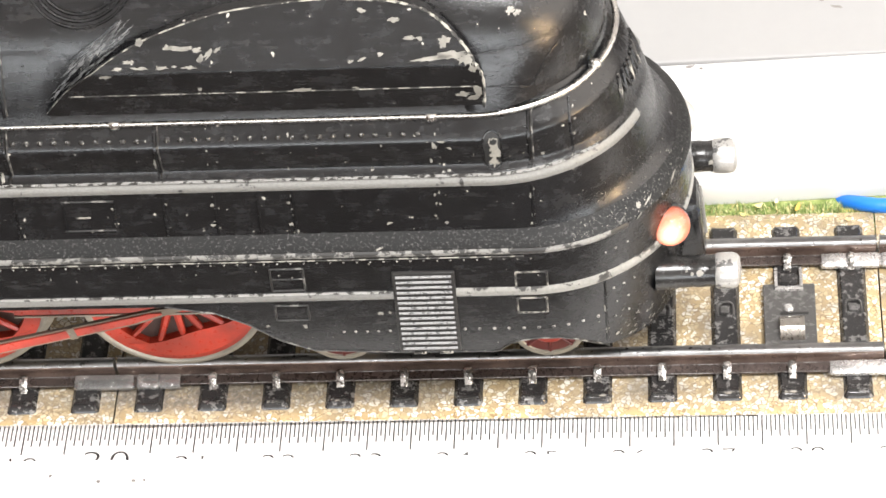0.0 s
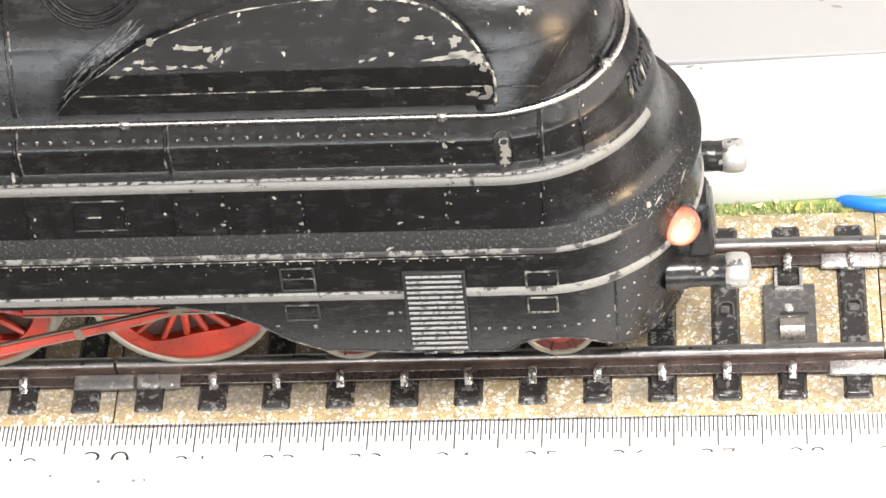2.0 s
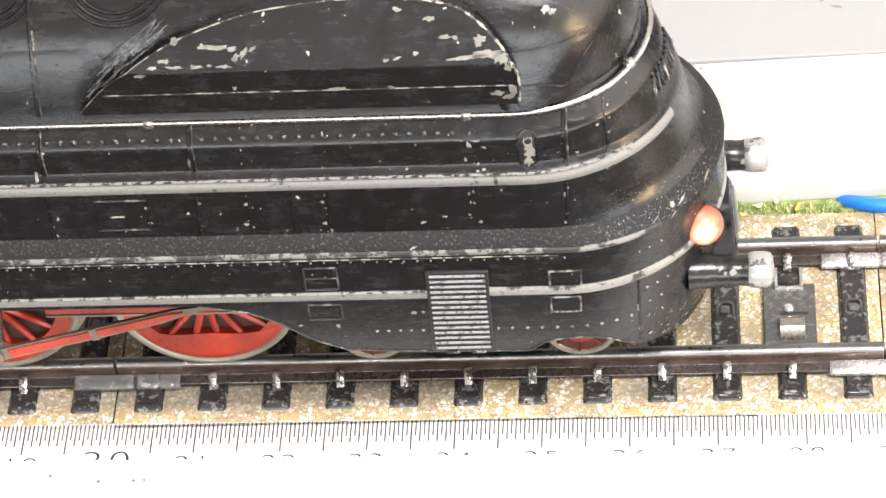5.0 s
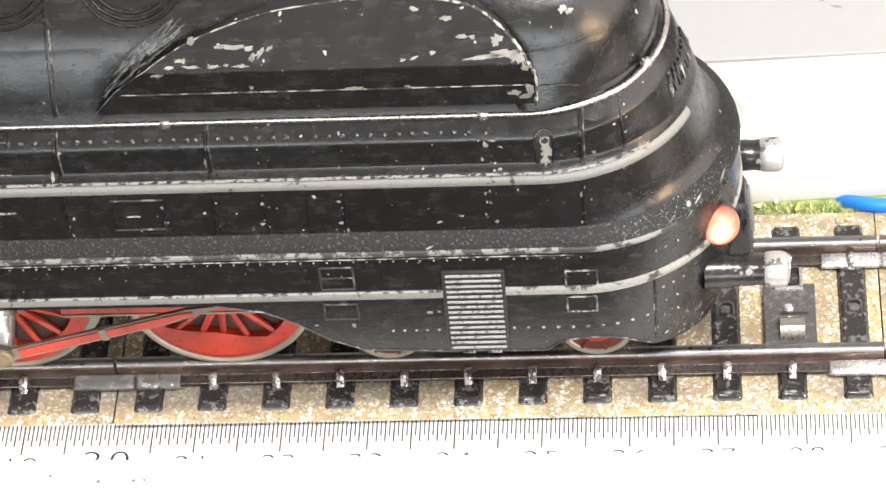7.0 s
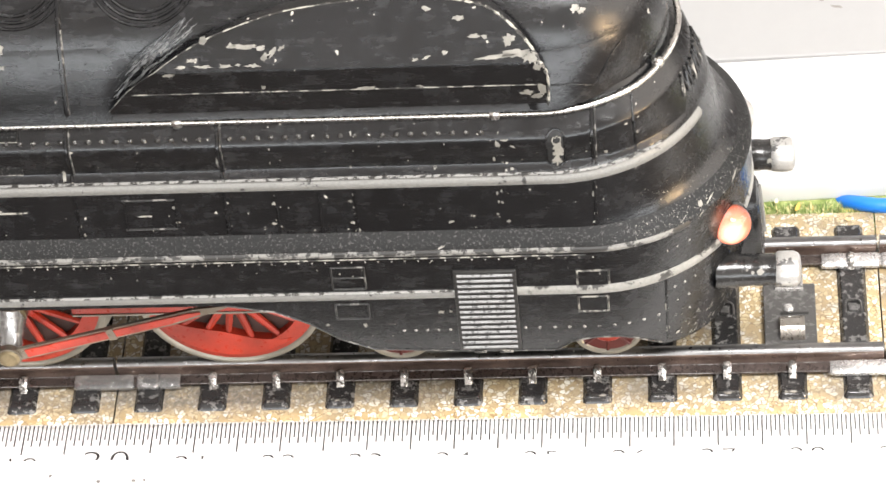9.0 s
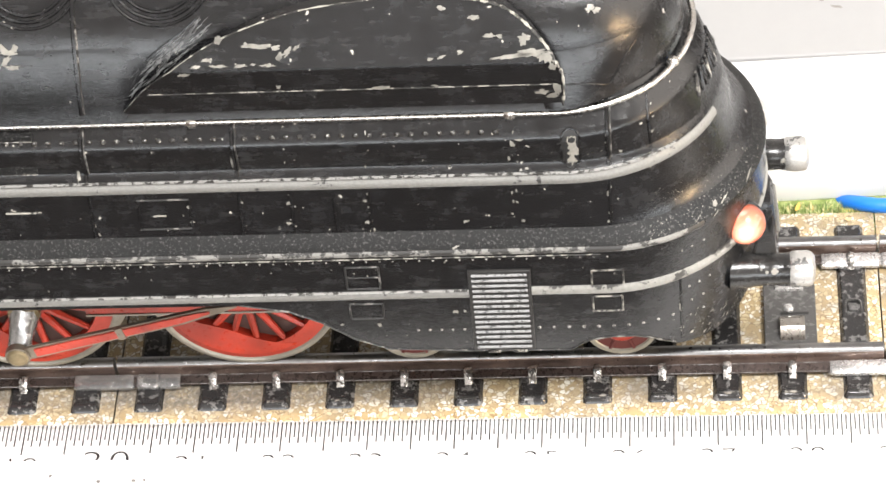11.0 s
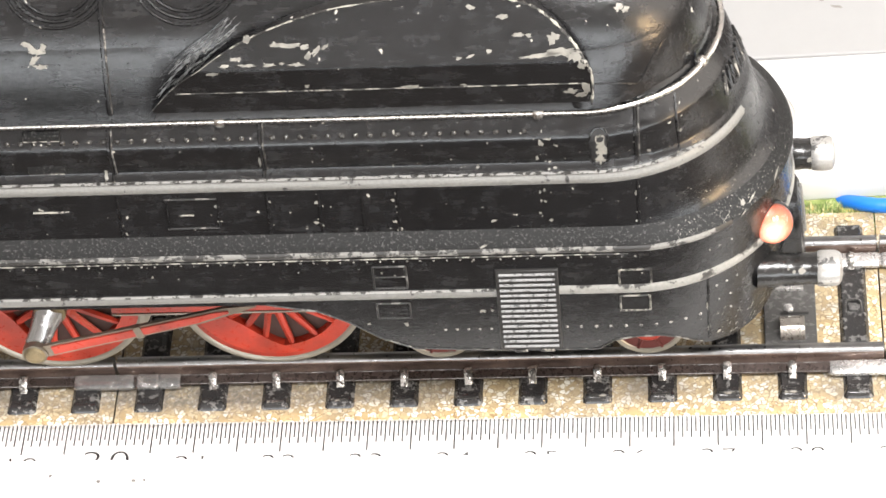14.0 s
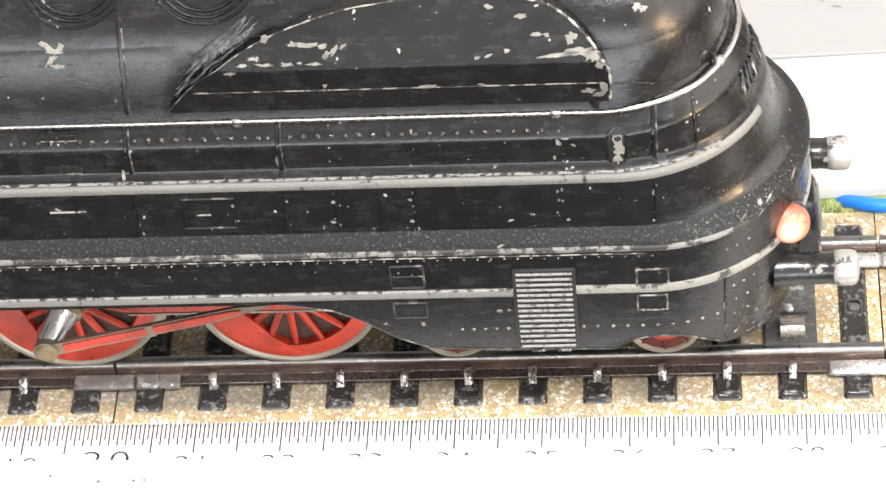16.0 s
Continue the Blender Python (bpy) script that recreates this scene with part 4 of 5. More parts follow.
deflector()
part("boiler_foot", extrude_x([(-2.4, 44.8), (-3.55, 44.3), (-4.1, 43.7), (-4.6, 43.0), (-5.1, 42.05), (-2.4, 41.9)], -79.9, 6.3, steps=4), BLACK, loco, "glossy foot of the boiler casing behind the handrail", smooth=60)
FLAKES = ((-24.4, 51.4, 1.71, 0.29, 0.0), (-25.7, 51.5, 0.66, 0.29, 0.0), (-22.6, 51.2, 0.53, 0.29, 0.0), (-22.3, 50.4, 0.46, 0.34, 0.8), (-21.4, 50.8, 0.59, 0.29, 0.8), (-20.5, 51.2, 0.53, 0.20, 0.6), (-29.9, 50.3, 0.59, 0.20, 0.0), (-31.0, 49.7, 0.53, 0.20, 0.0), (-28.8, 49.7, 1.05, 0.17, 0.0), (-26.4, 49.7, 0.79, 0.17, 0.0), (-23.5, 49.7, 0.92, 0.20, 0.0), (-25.1, 49.8, 0.33, 0.15, 0.0), (-32.4, 48.9, 0.72, 0.29, 0.0), (-28.6, 52.0, 0.53, 0.44, 0.6), (-5.4, 54.3, 0.53, 0.24, 0.0), (-2.1, 53.4, 0.79, 0.24, 0.0), (-0.6, 51.8, 0.66, 0.23, 0.0), (0.4, 51.7, 0.39, 0.24, 0.0), (2.9, 51.4, 0.79, 0.59, 0.5), (3.8, 50.2, 1.84, 0.39, 0.1), (1.6, 49.9, 2.63, 0.24, 0.1), (4.9, 49.8, 0.92, 0.59, 0.0), (5.7, 48.8, 0.39, 0.82, 0.0), (-6.8, 49.8, 0.39, 0.20, 0.0), (-5.6, 50.0, 0.53, 0.15, 0.3), (-3.7, 50.4, 0.33, 0.25, 0.0), (4.5, 45.0, 0.79, 0.50, 0.0), (6.0, 45.3, 0.46, 0.98, 0.0), (5.5, 44.4, 0.66, 0.40, 0.0), (-12.1, 46.3, 1.05, 0.33, 0.0), (-22.7, 46.8, 0.33, 0.33, 0.0), (-6.5, 46.4, 0.39, 0.18, 0.0), (9.6, 51.6, 0.53, 0.37, 0.0), (10.3, 51.2, 0.46, 0.29, 0.0), (7.2, 38.0, 0.50, 0.95, 0.0), (7.3, 36.8, 0.62, 0.8, 0.0), (7.15, 35.5, 0.52, 0.62, 0.0), (1.0, 38.3, 0.46, 0.76, 0.4), (1.7, 38.8, 0.66, 0.21, 0.0), (2.6, 37.9, 0.59, 0.23, -0.6), (0.5, 36.0, 0.26, 0.56, 0.0), (10.9, 38.5, 0.33, 0.35, 0.0), (10.9, 36.0, 0.26, 0.65, 0.0), (12.2, 35.6, 0.33, 0.37, 0.4), (-28.8, 36.5, 0.26, 1.31, 0.0), (-28.3, 38.9, 0.26, 0.21, 0.0), (-45.4, 35.1, 0.33, 1.12, 0.0), (-5.8, 35.0, 0.39, 0.37, 0.0), (2.3, 34.7, 0.39, 0.17, 0.0), (1.7, 34.6, 0.26, 0.17, 0.0), (22.0, 26.0, 0.53, 0.30, -0.6), (23.0, 25.9, 0.66, 0.15, 0.5), (22.1, 25.3, 0.59, 0.17, 0.7), (20.2, 25.7, 0.66, 0.08, 0.5), (25.7, 25.8, 0.53, 0.20, 0.6), (-6.4, 15.9, 0.59, 0.48, 0.0), (-5.4, 16.0, 0.33, 0.32, 0.0), (-14.9, 14.0, 0.39, 0.59, 0.0), (-19.0, 14.2, 0.39, 0.32, 0.0), (18.0, 13.9, 0.26, 1.11, 0.0), (18.1, 10.3, 0.26, 0.98, 0.0), (19.2, 8.9, 0.39, 0.40, 0.0), (-15.1, 31.2, 0.39, 0.38, 0.0), (-15.1, 28.2, 0.46, 0.39, 0.0), (-23.3, 31.1, 0.46, 0.38, 0.0), (-23.5, 28.3, 0.53, 0.31, 0.0), (-34.0, 30.9, 0.46, 0.38, 0.3), (-33.9, 28.8, 0.46, 0.39, -0.5), (10.8, 31.0, 0.33, 0.69, 0.0), (10.9, 28.5, 0.33, 0.30, 0.0), (10.9, 27.3, 0.26, 0.31, 0.0), (1.1, 30.5, 0.26, 0.31, 0.0), (0.6, 31.8, 0.20, 0.47, 0.0), (0.5, 28.9, 0.26, 0.31, 0.0), (1.6, 27.9, 0.33, 0.39, 0.0), (-4.5, 28.0, 0.53, 0.31, 0.5), (-41.9, 22.3, 0.26, 0.29, 0.0), (-5.8, 25.6, 0.66, 0.18, 0.4), (-51.7, 50.6, 0.79, 0.35, -0.4), (-50.9, 50.0, 0.99, 0.35, 0.0), (-51.2, 49.2, 0.66, 0.35, 0.7), (-50.7, 48.5, 0.92, 0.29, 0.0), (-50.2, 50.4, 0.39, 0.46, 0.0))
chips()


# ---- handrail, steps ----
def handrail():
    pts = []
    z = 41.3
    for u in [0.0, 0.1, 0.2, 0.3, 0.4, 0.5, 0.55] + [0.6 + 0.4 * i / 24 for i in range(25)]:
        p = plan_point(z, u, 0.62)
        pts.append((p[0], p[1], z + max(0.0, (u - 0.8)) * 4.0))
    far = [(x, 2 * YC - y, zz) for x, y, zz in pts[-2::-1]]
    rail = part("handrail", tube(pts + far, 0.36, sides=12), WIRE, loco, "thin bright nickel handrail")
    for x in (-66.0, -32.6, 0.85):
        y = side(x, z)
        bm = lathe([(-0.62, 0.2), (-0.5, 0.48), (-0.2, 0.62), (0.2, 0.62), (0.5, 0.48), (0.62, 0.2)], "x", (x, y - 0.62, z), sides=16)
        for v in bm.verts:
            v.co.z = z + (v.co.z - z) * 1.25
        lathe([(-0.3, 0.3), (0.9, 0.45)], "y", (x, y - 0.4, z), bm, 12)
        part("handrail_knob", bm, WIRE, loco, "bright turned handrail knob")
    x = 17.6
    bm = bmesh.new()
    bmesh.ops.create_uvsphere(bm, u_segments=14, v_segments=10, radius=0.7, matrix=Matrix.Translation((x + 0.3, side(x, z) - 0.35, z + 0.35)))
    part("handrail_knob", bm, WIRE, loco, "bright handrail knob")


handrail()


def step_panel():
    s = part("step_panel", box(-4.75, 2.05, -8.95, -8.3, 9.9, 22.3, 0.15), FLAT_BLACK, loco, "black ribbed step panel")
    bar = worn("rubbed_step_bar", (0.07, 0.07, 0.07), (0.26, 0.26, 0.26), 0.44, 0.16, 0.4)
    first = None
    for i in range(15):
        z = 21.75 - i * 0.80
        if first is None:
            bm = tube([(-4.35, 0, 0), (1.65, 0, 0)], 0.165, sides=8)
            first = part("step_bar", bm, bar, s, "rubbed grey rib")
            first.location = (0, -9.0 * MM, z * MM)
        else:
            shared("step_bar", first, s, 0, -9.0, z)
    part("step_foot", box(-3.2, -1.8, -9.1, -8.8, 9.65, 9.95, 0.08), EDGE_WORN_GLINT, s)
    part("step_foot", box(-0.4, 1.1, -9.1, -8.8, 9.65, 9.95, 0.08), EDGE_WORN_GLINT, s)


step_panel()


# ---- lamps and buffers on the nose ----
def head_lamp(x, y, z, turn, lit, size):
    """Bowl, bulb and domed lens, built along x and then turned to face out of the nose."""
    lamp = part("head_lamp", lathe([(-2.8, 2.45), (-0.6, 2.5), (-0.15, 2.42), (0.0, 2.2), (-0.4, 2.15), (-0.4, 0.1)], "x", (0, 0, 0), sides=36), BLACK, loco, "round head lamp with a clear domed lens")
    lamp.matrix_local = pose(x * MM, y * MM, z * MM, 0, -18, turn) @ Matrix.Scale(size, 4)
    dome = [(-0.3, 2.2), (0.1, 2.2)] + [(0.1 + 1.95 * math.sin(t), 2.2 * math.cos(t)) for t in (math.pi / 2 * k / 12 for k in range(1, 12))] + [(2.05, 0.06)]
    part("lens", lathe(dome, "x", (0, 0, 0), sides=36), GLASS, lamp, "clear domed lens")
    glow_dome = [(-0.35, 1.9), (0.0, 1.9)] + [(1.15 * math.sin(t), 1.9 * math.cos(t)) for t in (math.pi / 2 * k / 8 for k in range(1, 8))] + [(1.15, 0.05)]
    part("reflector", lathe(glow_dome, "x", (0, 0, 0), sides=28), LAMP_GLOW if lit else PAPER, lamp, "orange-lit reflector" if lit else "white reflector")
    bm = bmesh.new()
    bmesh.ops.create_uvsphere(bm, u_segments=18, v_segments=12, radius=0.6, matrix=Matrix.Translation((0.62, -0.4 if turn < 0 else 0.15, -0.2)))
    part("bulb", bm, LAMP_CORE if lit else PAPER, lamp, "white-hot bulb" if lit else "unlit bulb")


head_lamp(25.25, -0.5, 20.25, -58, True, 1.02)
head_lamp(26.1, 18.0, 19.2, 25, False, 1.1)


def buffer(y):
    """A cast barrel with a lumpy glossy skin, a collar at its foot and a rounded, rubbed head."""
    cz, x0 = 13.3, 23.5
    bm = lathe([(0, 2.05), (2.2, 2.0), (2.6, 1.84)] + [(2.6 + 0.5 * k, 1.8 + 0.04 * math.sin(k * 1.7)) for k in range(1, 9)] + [(6.95, 1.82), (7.1, 1.5)], "x", (x0, y, cz), sides=32)
    for v in bm.verts:
        v.co += 0.05 * Vector(noise.noise_vector(v.co * 0.9))
    b = part("buffer", bm, BUFFER_BLACK, loco, "glossy black cylindrical buffer with bare metal head")
    bm = lathe([(6.6, 1.84), (6.8, 1.98), (7.4, 2.04), (8.5, 2.03), (9.0, 1.86), (9.3, 1.4), (9.42, 0.6), (9.44, 0.1)], "x", (x0, y, cz), sides=36)
    for v in bm.verts:
        v.co += 0.06 * Vector(noise.noise_vector(v.co * 1.1))
    part("buffer_head", bm, BUFFER_HEAD, b, "chipped bare metal buffer head")
    # flakes on the barrel
    rnd = random.Random(int(y * 10) + 3)
    bm = bmesh.new()
    for _ in range(9):
        cx, ca, r = rnd.uniform(3.2, 6.8), rnd.uniform(2.2, 5.2), rnd.uniform(0.12, 0.42)
        mid = bm.verts.new((x0 + cx, y + 1.9 * math.cos(ca), cz + 1.9 * math.sin(ca)))
        ring = []
        for k in range(12):
            t = 6.2832 * k / 12
            q = r * rnd.uniform(0.65, 1.15)
            aa = ca + q * math.sin(t) / 1.9
            ring.append(bm.verts.new((x0 + cx + q * math.cos(t), y + 1.89 * math.cos(aa), cz + 1.89 * math.sin(aa))))
        for k in range(12):
            bm.faces.new((mid, ring[k], ring[(k + 1) % 12]))
    tagged(part("paint_wear", bm, CHIP, b, "pale flaked spots"), kind="stuff")


BUFFER_BLACK = simple("black_buffer_lacquer", (0.016, 0.0155, 0.015), 0.2, 0.0, 0.3, 1.2, 0.3)
BUFFER_HEAD = worn("chipped_buffer_head", (0.46, 0.45, 0.43), (0.10, 0.098, 0.095), 0.57, 0.7, 0.32, 0.5, 0.2)
buffer(-0.75)
buffer(17.6)
part("front_plate", box(23.0, 29.2, 4.0, 11.0, 8.0, 18.0, 0.9, taper=0.8), BLACK, loco, "black buffer-beam casting under the nose lip")
part("front_plate_stripe", tube([(29.1, 8.6, 10.0), (28.9, 8.7, 13.0), (28.5, 8.8, 17.0)], 0.25, sides=6), STRIPE, loco, "thin white line on the front casting")
# name plate on the nose: pairs of plain raised bars
def nose_x(y, z):
    w, start, tip = section(z)
    return start + (tip - start) * math.sqrt(max(0.0, 1 - ((y - YC) / w) ** 2))


for k in range(9):
    z, y = 37.7 - 0.10 * k, 3.2 + 1.02 * k
    for lean, off, height in ((0.55, 0.0, 1.25), (-0.1, 0.42, 1.1)):
        pts = [(nose_x(y + off + lean * q, z + height * q) + 0.06, y + off + lean * q, z + height * q) for q in (-1.0, -0.5, 0.0, 0.5, 1.0)]
        # every third leaning stroke is pale, as a painted highlight on the relief
        part("raised_stroke", tube(pts, [0.17, 0.22, 0.2, 0.22, 0.17], sides=8), EDGE_WORN_GLINT if (k % 3 == 0 and lean > 0) else BLACK, loco)
# round vents on the boiler
for x in (-48.6, -34.9):
    bm = bmesh.new()
    for r, h in ((5.7, 0.17), (5.0, 0.2), (4.3, 0.2), (2.2, 0.18)):
        ring = []
        for k in range(49):
            t = 6.2832 * k / 48
            a = math.radians(48) + (r * math.sin(t)) / BOILER_R
            px = x + r * math.cos(t)
            ring.append((px, YC - (BOILER_R + 0.05) * math.cos(a + 0.185), BOILER_Z + (BOILER_R + 0.05) * math.sin(a + 0.185)))
        tube(ring, h, bm, 6, caps=False)
    part("round_vent", bm, BLACK, loco, "concentric raised vent rings on the boiler")

def shoulder_fillet(x0, x1, z0, z1, flare, nx):
    """A flared fillet of the casting at the foot of the boiler, running out into it on all sides."""
    bm = bmesh.new()
    nz = 20
    rows = []
    for j in range(nz + 1):
        z = z0 + (z1 - z0) * j / nz
        row = []
        for i in range(nx + 1):
            x = x0 + (x1 - x0) * i / nx
            off = flare(x, z)
            row.append(bm.verts.new((x, side(x, z) - off + (0.03 if off < 0.02 else -0.01), z)))
        rows.append(row)
    for a, b in zip(rows, rows[1:]):
        for i in range(nx):
            bm.faces.new((a[i], a[i + 1], b[i + 1], b[i]))
    skirt = [bm.verts.new((v.co.x, v.co.y - 0.32, z0 - 0.95)) for v in rows[0]]
    for i in range(nx):
        bm.faces.new((skirt[i], skirt[i + 1], rows[0][i + 1], rows[0][i]))
    rows.insert(0, skirt)
    low = [bm.verts.new((v.co.x, v.co.y + 2.6, z0 - 1.1)) for v in skirt]
    for i in range(nx):
        bm.faces.new((low[i], low[i + 1], rows[0][i + 1], rows[0][i]))
    part("shoulder_fillet", bm, BLACK, loco, "flared foot of the glossy boiler casing", smooth=80)


shoulder_fillet(1.5, 16.0, 43.2, 48.4, right_flare, 48)
shoulder_fillet(-79.8, -35.6, 43.0, 50.5, left_flare, 120)


def scrape():
    """Many fine scratches side by side beside the foot of the deflector, coloured pale to carry the sheen there."""
    rnd = random.Random(23)
    path = spline([(-29.0, 0, 53.4), (-31.6, 0, 51.2), (-34.0, 0, 49.4), (-36.4, 0, 47.2), (-38.9, 0, 44.6)], 10)
    n = len(path) - 1
    bm = bmesh.new()
    for _ in range(60):
        a = int(rnd.triangular(0, n - 4, n * 0.55))
        b = min(n, a + rnd.randint(4, 12))
        across = rnd.triangular(-1.5, 1.3, -0.2)
        drift = rnd.uniform(-0.4, 0.4)
        pts = []
        for i in range(a, b + 1):
            k = (i - a) / (b - a)
            w = across + drift * k + 0.05 * math.sin(i * 2.3 + across * 9)
            x, z = path[i].x + 0.62 * w, path[i].z - 0.78 * w
            pts.append((x, casing(x, z) + 0.02, z))
        r = rnd.uniform(0.035, 0.085)
        tube(pts, [r * math.sin(math.pi * (0.1 + 0.8 * i / (len(pts) - 1))) for i in range(len(pts))], bm, 5)
    tagged(part("burnished_scrape", bm, worn("burnished_scrape", (0.11, 0.11, 0.11), (0.30, 0.30, 0.30), 0.5, 0.3, 0.32, 0.3, 0.5), loco, "scratched lacquer with the boiler's sheen painted in pale grey"), kind="stuff")


scrape()
# crease where the dome meets the shoulder, and two scratches
for pts in (((6.9, 44.9), (8.5, 44.7), (10.0, 44.2), (11.2, 43.6), (11.9, 44.2), (12.6, 45.2), (13.4, 46.2), (14.2, 46.8)), ((-31.0, 52.6), (-33.0, 51.2), (-35.0, 50.0), (-37.0, 48.2), (-38.2, 46.2))):
    part("cast_seam", tube([(p.x, side(p.x, p.z) - max(left_flare(p.x, p.z), right_flare(p.x, p.z) if p.z > 43.2 and p.x > 0 else 0.0) - 0.02, p.z) for p in spline([(x, 0, z) for x, z in pts], 4)], 0.11, sides=6), BLACK, loco)

# ---- wheels and rods ----
def wheel(name, radius, x, parts):
    """A wheel in its own space: the axle along y through its origin."""
    hub = new(name)
    hub.empty_display_size = 0.005
    hub.parent = loco
    parts(hub, radius)
    return hub


def driving_parts(hub, r):
    tyre = [(-0.9, r - 0.6), (-1.0, r - 0.4), (-0.95, r - 0.05), (-0.6, r), (1.3, r), (1.3, r + 0.9), (1.9, r + 0.9), (1.9, r - 1.2), (-0.2, r - 1.2)]
    part("tyre", lathe(tyre, "y", (0, 0, 0), sides=72, ring_shape=True), TYRE, hub, "dull grey metal tyre")
    part("rim", lathe([(-0.8, r - 2.6), (-0.75, r - 0.55), (0.9, r - 0.55), (0.9, r - 2.6)], "y", (0, 0, 0), sides=64, ring_shape=True), RED, hub, "red rim")
    # solid disc, its dark colour standing in for shade between the spokes
    part("web", lathe([(0.25, r - 1.2), (0.8, r - 1.2)], "y", (0, 0, 0), sides=48), simple("shade_dark_web", (0.05, 0.022, 0.016), 0.6), hub, "dark disc painted as the shaded hollow behind the spokes")
    for k in range(16):
        t = 6.2832 * k / 16
        c, s = math.cos(t), math.sin(t)
        bm = bmesh.new()
        tube([(2.0 * c, -0.35, 2.0 * s), ((r - 2.2) * c, -0.35, (r - 2.2) * s)], [0.5, 0.36], bm, 6)
        part("spoke", bm, RED, hub)
    part("boss", lathe([(-1.3, 2.0), (-1.2, 2.3), (0.6, 2.4)], "y", (0, 0, 0), sides=32), RED, hub)
    # balance weight
    bm = bmesh.new()
    lo, hi = [], []
    for k in range(25):
        t = math.radians(-70.0 + 120.0 * k / 24 - 20)
        lo.append(((r - 1.3) * math.cos(t), (r - 1.3) * math.sin(t)))
        inn = r - 1.3 - 3.6 * math.sin(math.pi * k / 24)
        hi.append((inn * math.cos(t), inn * math.sin(t)))
    ring = lo + hi[-2:0:-1]
    front = [bm.verts.new((a, -0.82, b)) for a, b in ring]
    back = [bm.verts.new((a, 0.5, b)) for a, b in ring]
    bm.faces.new(front)
    for i in range(len(ring)):
        bm.faces.new((front[i], front[(i + 1) % len(ring)], back[(i + 1) % len(ring)], back[i]))
    part("balance_weight", bm, RED, hub, "solid red balance weight")


def bogie_parts(hub, r):
    part("tyre", lathe([(-0.7, r - 0.5), (-0.75, r - 0.05), (-0.5, r), (1.2, r), (1.2, r + 0.7), (1.7, r + 0.7), (1.7, r - 1.0), (-0.2, r - 1.0)], "y", (0, 0, 0), sides=48, ring_shape=True), TYRE, hub, "dull grey metal tyre")
    part("web", lathe([(-0.55, r - 0.47), (0.6, r - 0.47)], "y", (0, 0, 0), sides=40), MAROON, hub, "dark red wheel disc")
    part("boss", lathe([(-1.2, 1.5), (-1.0, 1.75), (0.3, 1.8)], "y", (0, 0, 0), sides=28), RED, hub, "red hub")
    for k in range(8):
        t = 6.2832 * k / 8
        part("spoke", tube([(1.5 * math.cos(t), -0.6, 1.5 * math.sin(t)), ((r - 0.6) * math.cos(t), -0.6, (r - 0.6) * math.sin(t))], 0.2, sides=6), MAROON, hub)


R1, R2 = 10.6, 4.15
DRIVERS = [wheel("driving_wheel", R1, x, driving_parts) for x in (-31.0, -55.8)]
BOGIES = [wheel("bogie_wheel", R2, x, bogie_parts) for x in (11.2, -12.4)]
DRIVER_X, BOGIE_X = (-31.0, -55.8), (11.2, -12.4)
# crank on the second driver, moving with it
CRANK, LEAD = 3.65, 59.0       # mm and degrees
crank = part("crank_arm", tube([(-0.6, -1.6, 0), (0.4, -1.9, 0), (1.6, -2.7, 0), (2.7, -3.7, 0), (CRANK, -4.4, 0)], [1.8, 1.9, 1.6, 1.4, 1.4], sides=12), SOOTY_TIN, DRIVERS[1], "bright crank arm")
part("crank_pin", lathe([(-6.3, 1.0), (-6.1, 1.25), (-4.0, 1.3)], "y", (CRANK, 0, 0), sides=24), BRASS, DRIVERS[1], "tarnished round crank pin")
part("axle_nut", lathe([(-2.9, 1.5), (-2.7, 1.8), (-1.0, 1.9)], "y", (0.0, 0, 0), sides=24), BRASS, DRIVERS[1], "tarnished axle nut")
ROD, CROSSHEAD_Z = 26.1, 14.1
rod = new("connecting_rod")
rod.empty_display_size = 0.005
rod.parent = loco


def rod_plate(outline, y0, y1):
    """A flat (x, z) outline with a thickness along y."""
    bm = bmesh.new()
    near = [bm.verts.new((x, y0, z)) for x, z in outline]
    far = [bm.verts.new((x, y1, z)) for x, z in outline]
    bm.faces.new(near)
    bm.faces.new(far[::-1])
    for i in range(len(outline)):
        k = (i + 1) % len(outline)
        bm.faces.new((near[i], near[k], far[k], far[i]))
    return bm


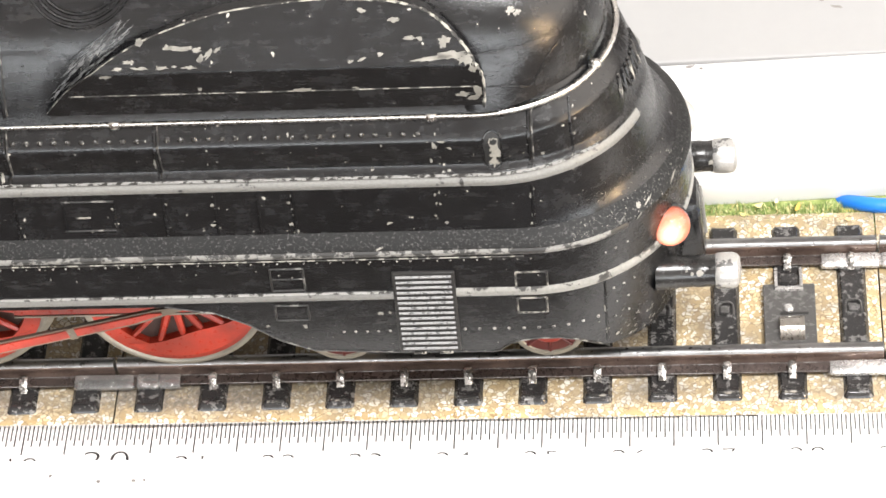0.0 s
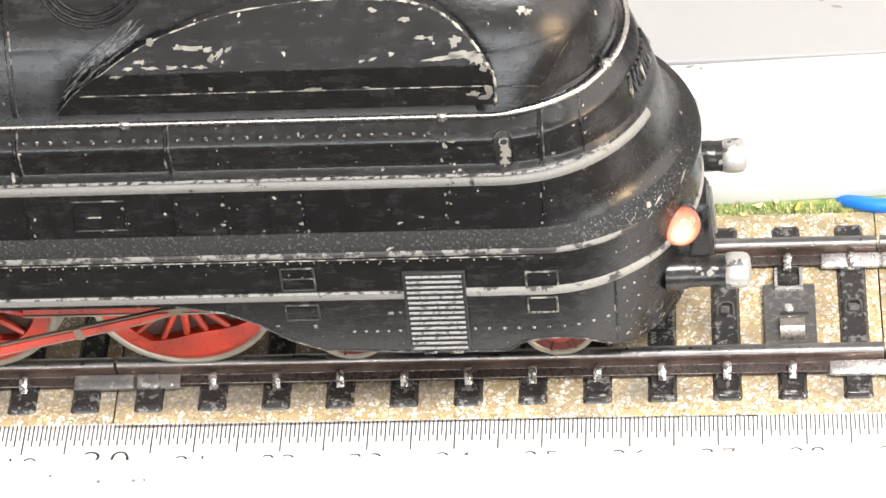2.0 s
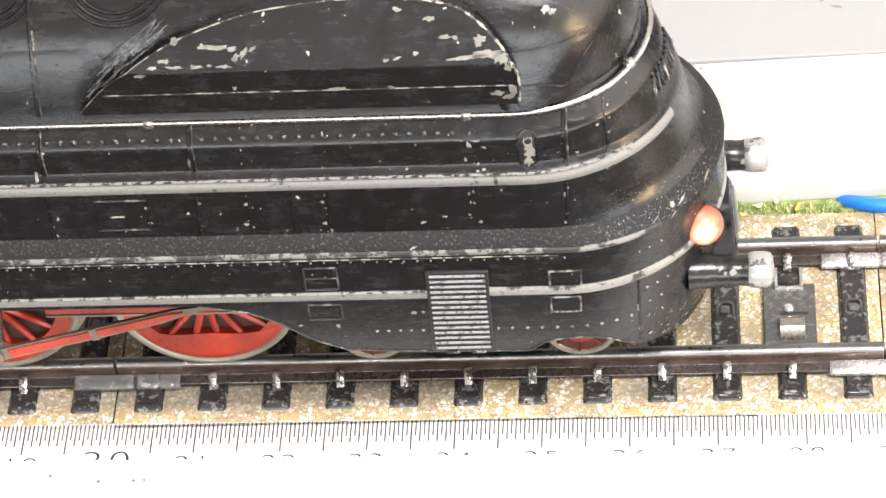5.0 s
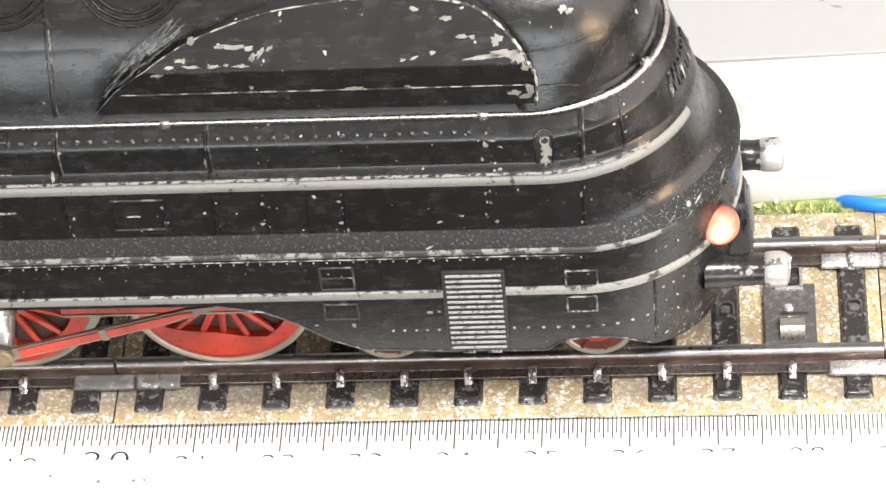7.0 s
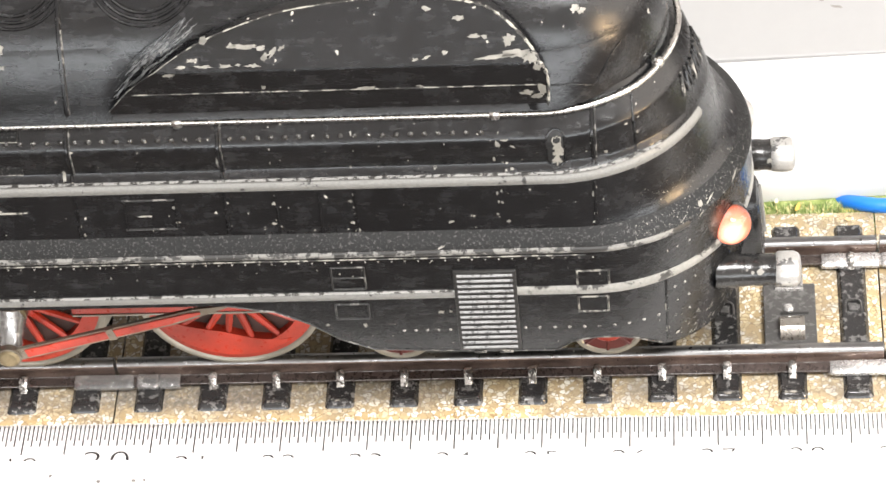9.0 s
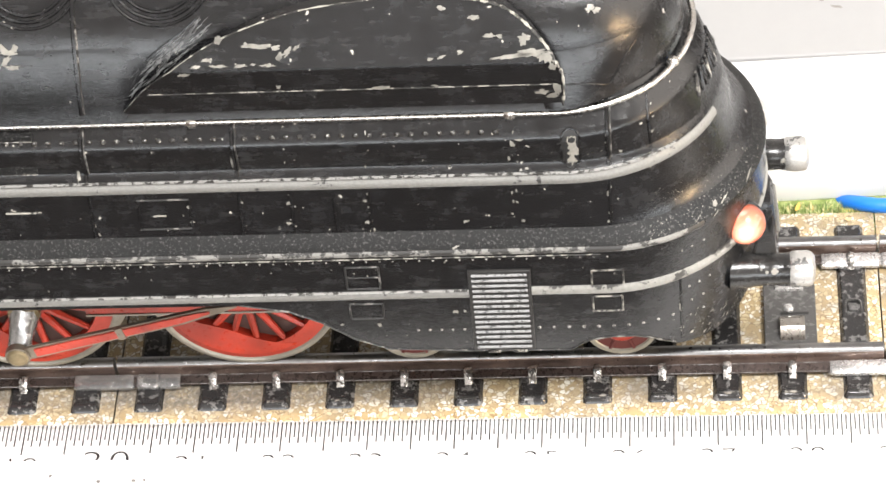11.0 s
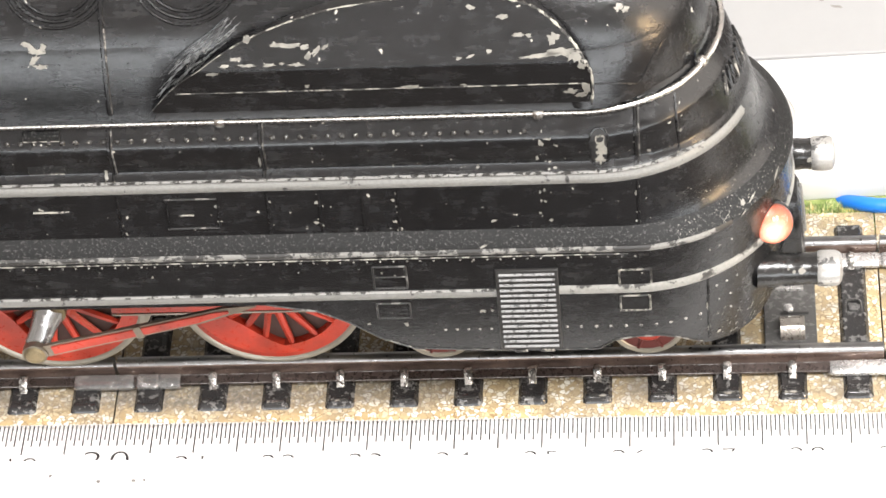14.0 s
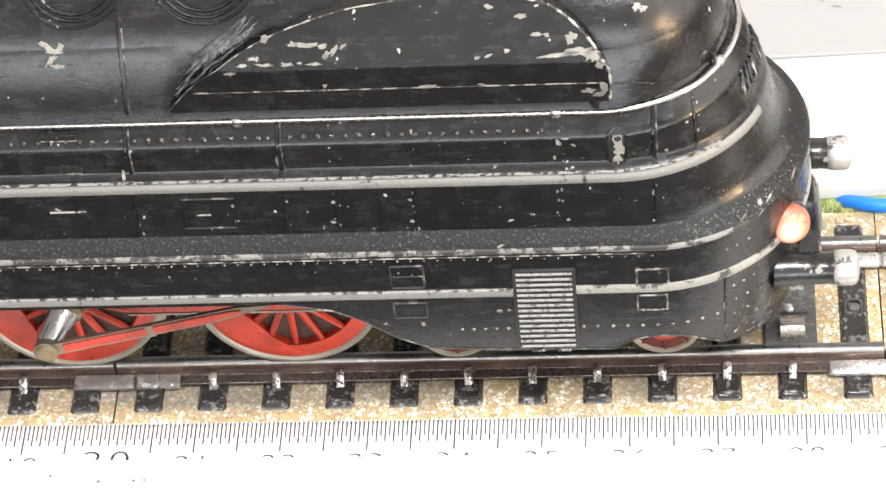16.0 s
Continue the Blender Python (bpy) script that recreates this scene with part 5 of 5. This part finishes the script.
part("rod_frame", rod_plate([(0.8, -0.86), (ROD - 6.0, -0.78), (ROD - 1.5, -0.3), (ROD + 0.6, -0.05), (ROD + 0.6, 0.2), (ROD - 3.0, 0.78), (0.8, 0.86)], -0.2, 0.2), ROD_EDGE, rod, "dull steel connecting rod")
part("rod_panel", rod_plate([(2.2, -0.56), (ROD - 6.5, -0.46), (ROD - 2.6, 0.0), (ROD - 2.6, 0.28), (ROD - 4.0, 0.5), (2.2, 0.56)], -0.34, -0.15), RED, rod, "red-painted fluted face of the rod")
part("rod_end", lathe([(-0.5, 1.2), (-0.4, 1.45), (0.4, 1.45), (0.5, 1.2)], "y", (0, 0, 0), sides=24), ROD_EDGE, rod)
part("rod_band", box(12.2, 13.1, -0.40, 0.22, -0.88, 0.88, 0.06), ROD_EDGE, rod)
# frame between the wheels
part("frame_plate", box(-80, 18, 4.0, 13.0, 6.0, 22.0, 0.3), FLAT_BLACK, loco, "black chassis block between the wheels")
part("slide_bar", box(-49, -24.5, -1.75, -1.35, 9.5, 11.4, 0.12), RED, loco, "red slide bar above the wheels")
part("slide_bar_edge", box(-49, -24.5, -1.85, -1.35, 9.2, 9.5, 0.06), TYRE, loco)


SHIFT = ((0.0, 0.0000), (0.5, 0.0032), (1.0, 0.0144), (1.5, 0.0750), (2.0, 0.0861), (2.5, 0.1252), (3.0, 0.1653), (3.5, 0.1700), (4.0, 0.2112), (6.5, 0.3709), (7.0, 0.4142), (7.5, 0.4214), (8.0, 0.4572), (8.5, 0.5061), (9.0, 0.5101), (11.5, 0.6746), (12.0, 0.7191), (12.5, 0.7586), (13.0, 0.7765), (13.5, 0.8335), (14.0, 0.8587), (14.5, 0.9174), (15.0, 0.9249), (15.5, 0.9537), (16.0, 1.0000))


def motions():
    walk(loco, [(t, pose(TRAVEL * s * MM, 0, 0)) for t, s in SHIFT])
    for hub, x, lead in zip(DRIVERS, DRIVER_X, (40.0, LEAD)):
        walk(hub, [(t, pose(x * MM, 0.1 * MM, R1 * MM, 0, math.degrees(TRAVEL * s / R1) + lead, 0)) for t, s in SHIFT])
    for hub, x in zip(BOGIES, BOGIE_X):
        walk(hub, [(t, pose(x * MM, 0.1 * MM, R2 * MM, 0, math.degrees(TRAVEL * s / R2), 0)) for t, s in SHIFT])
    rows = []
    for t, s in SHIFT:
        a = math.radians(LEAD) + TRAVEL * s / R1
        px, pz = DRIVER_X[1] + CRANK * math.cos(a), R1 - CRANK * math.sin(a)
        rise = math.asin((CROSSHEAD_Z - pz) / ROD)
        rows.append((t, pose(px * MM, -5.5 * MM, pz * MM, 0, -math.degrees(rise), 0)))
    walk(rod, rows)


motions()
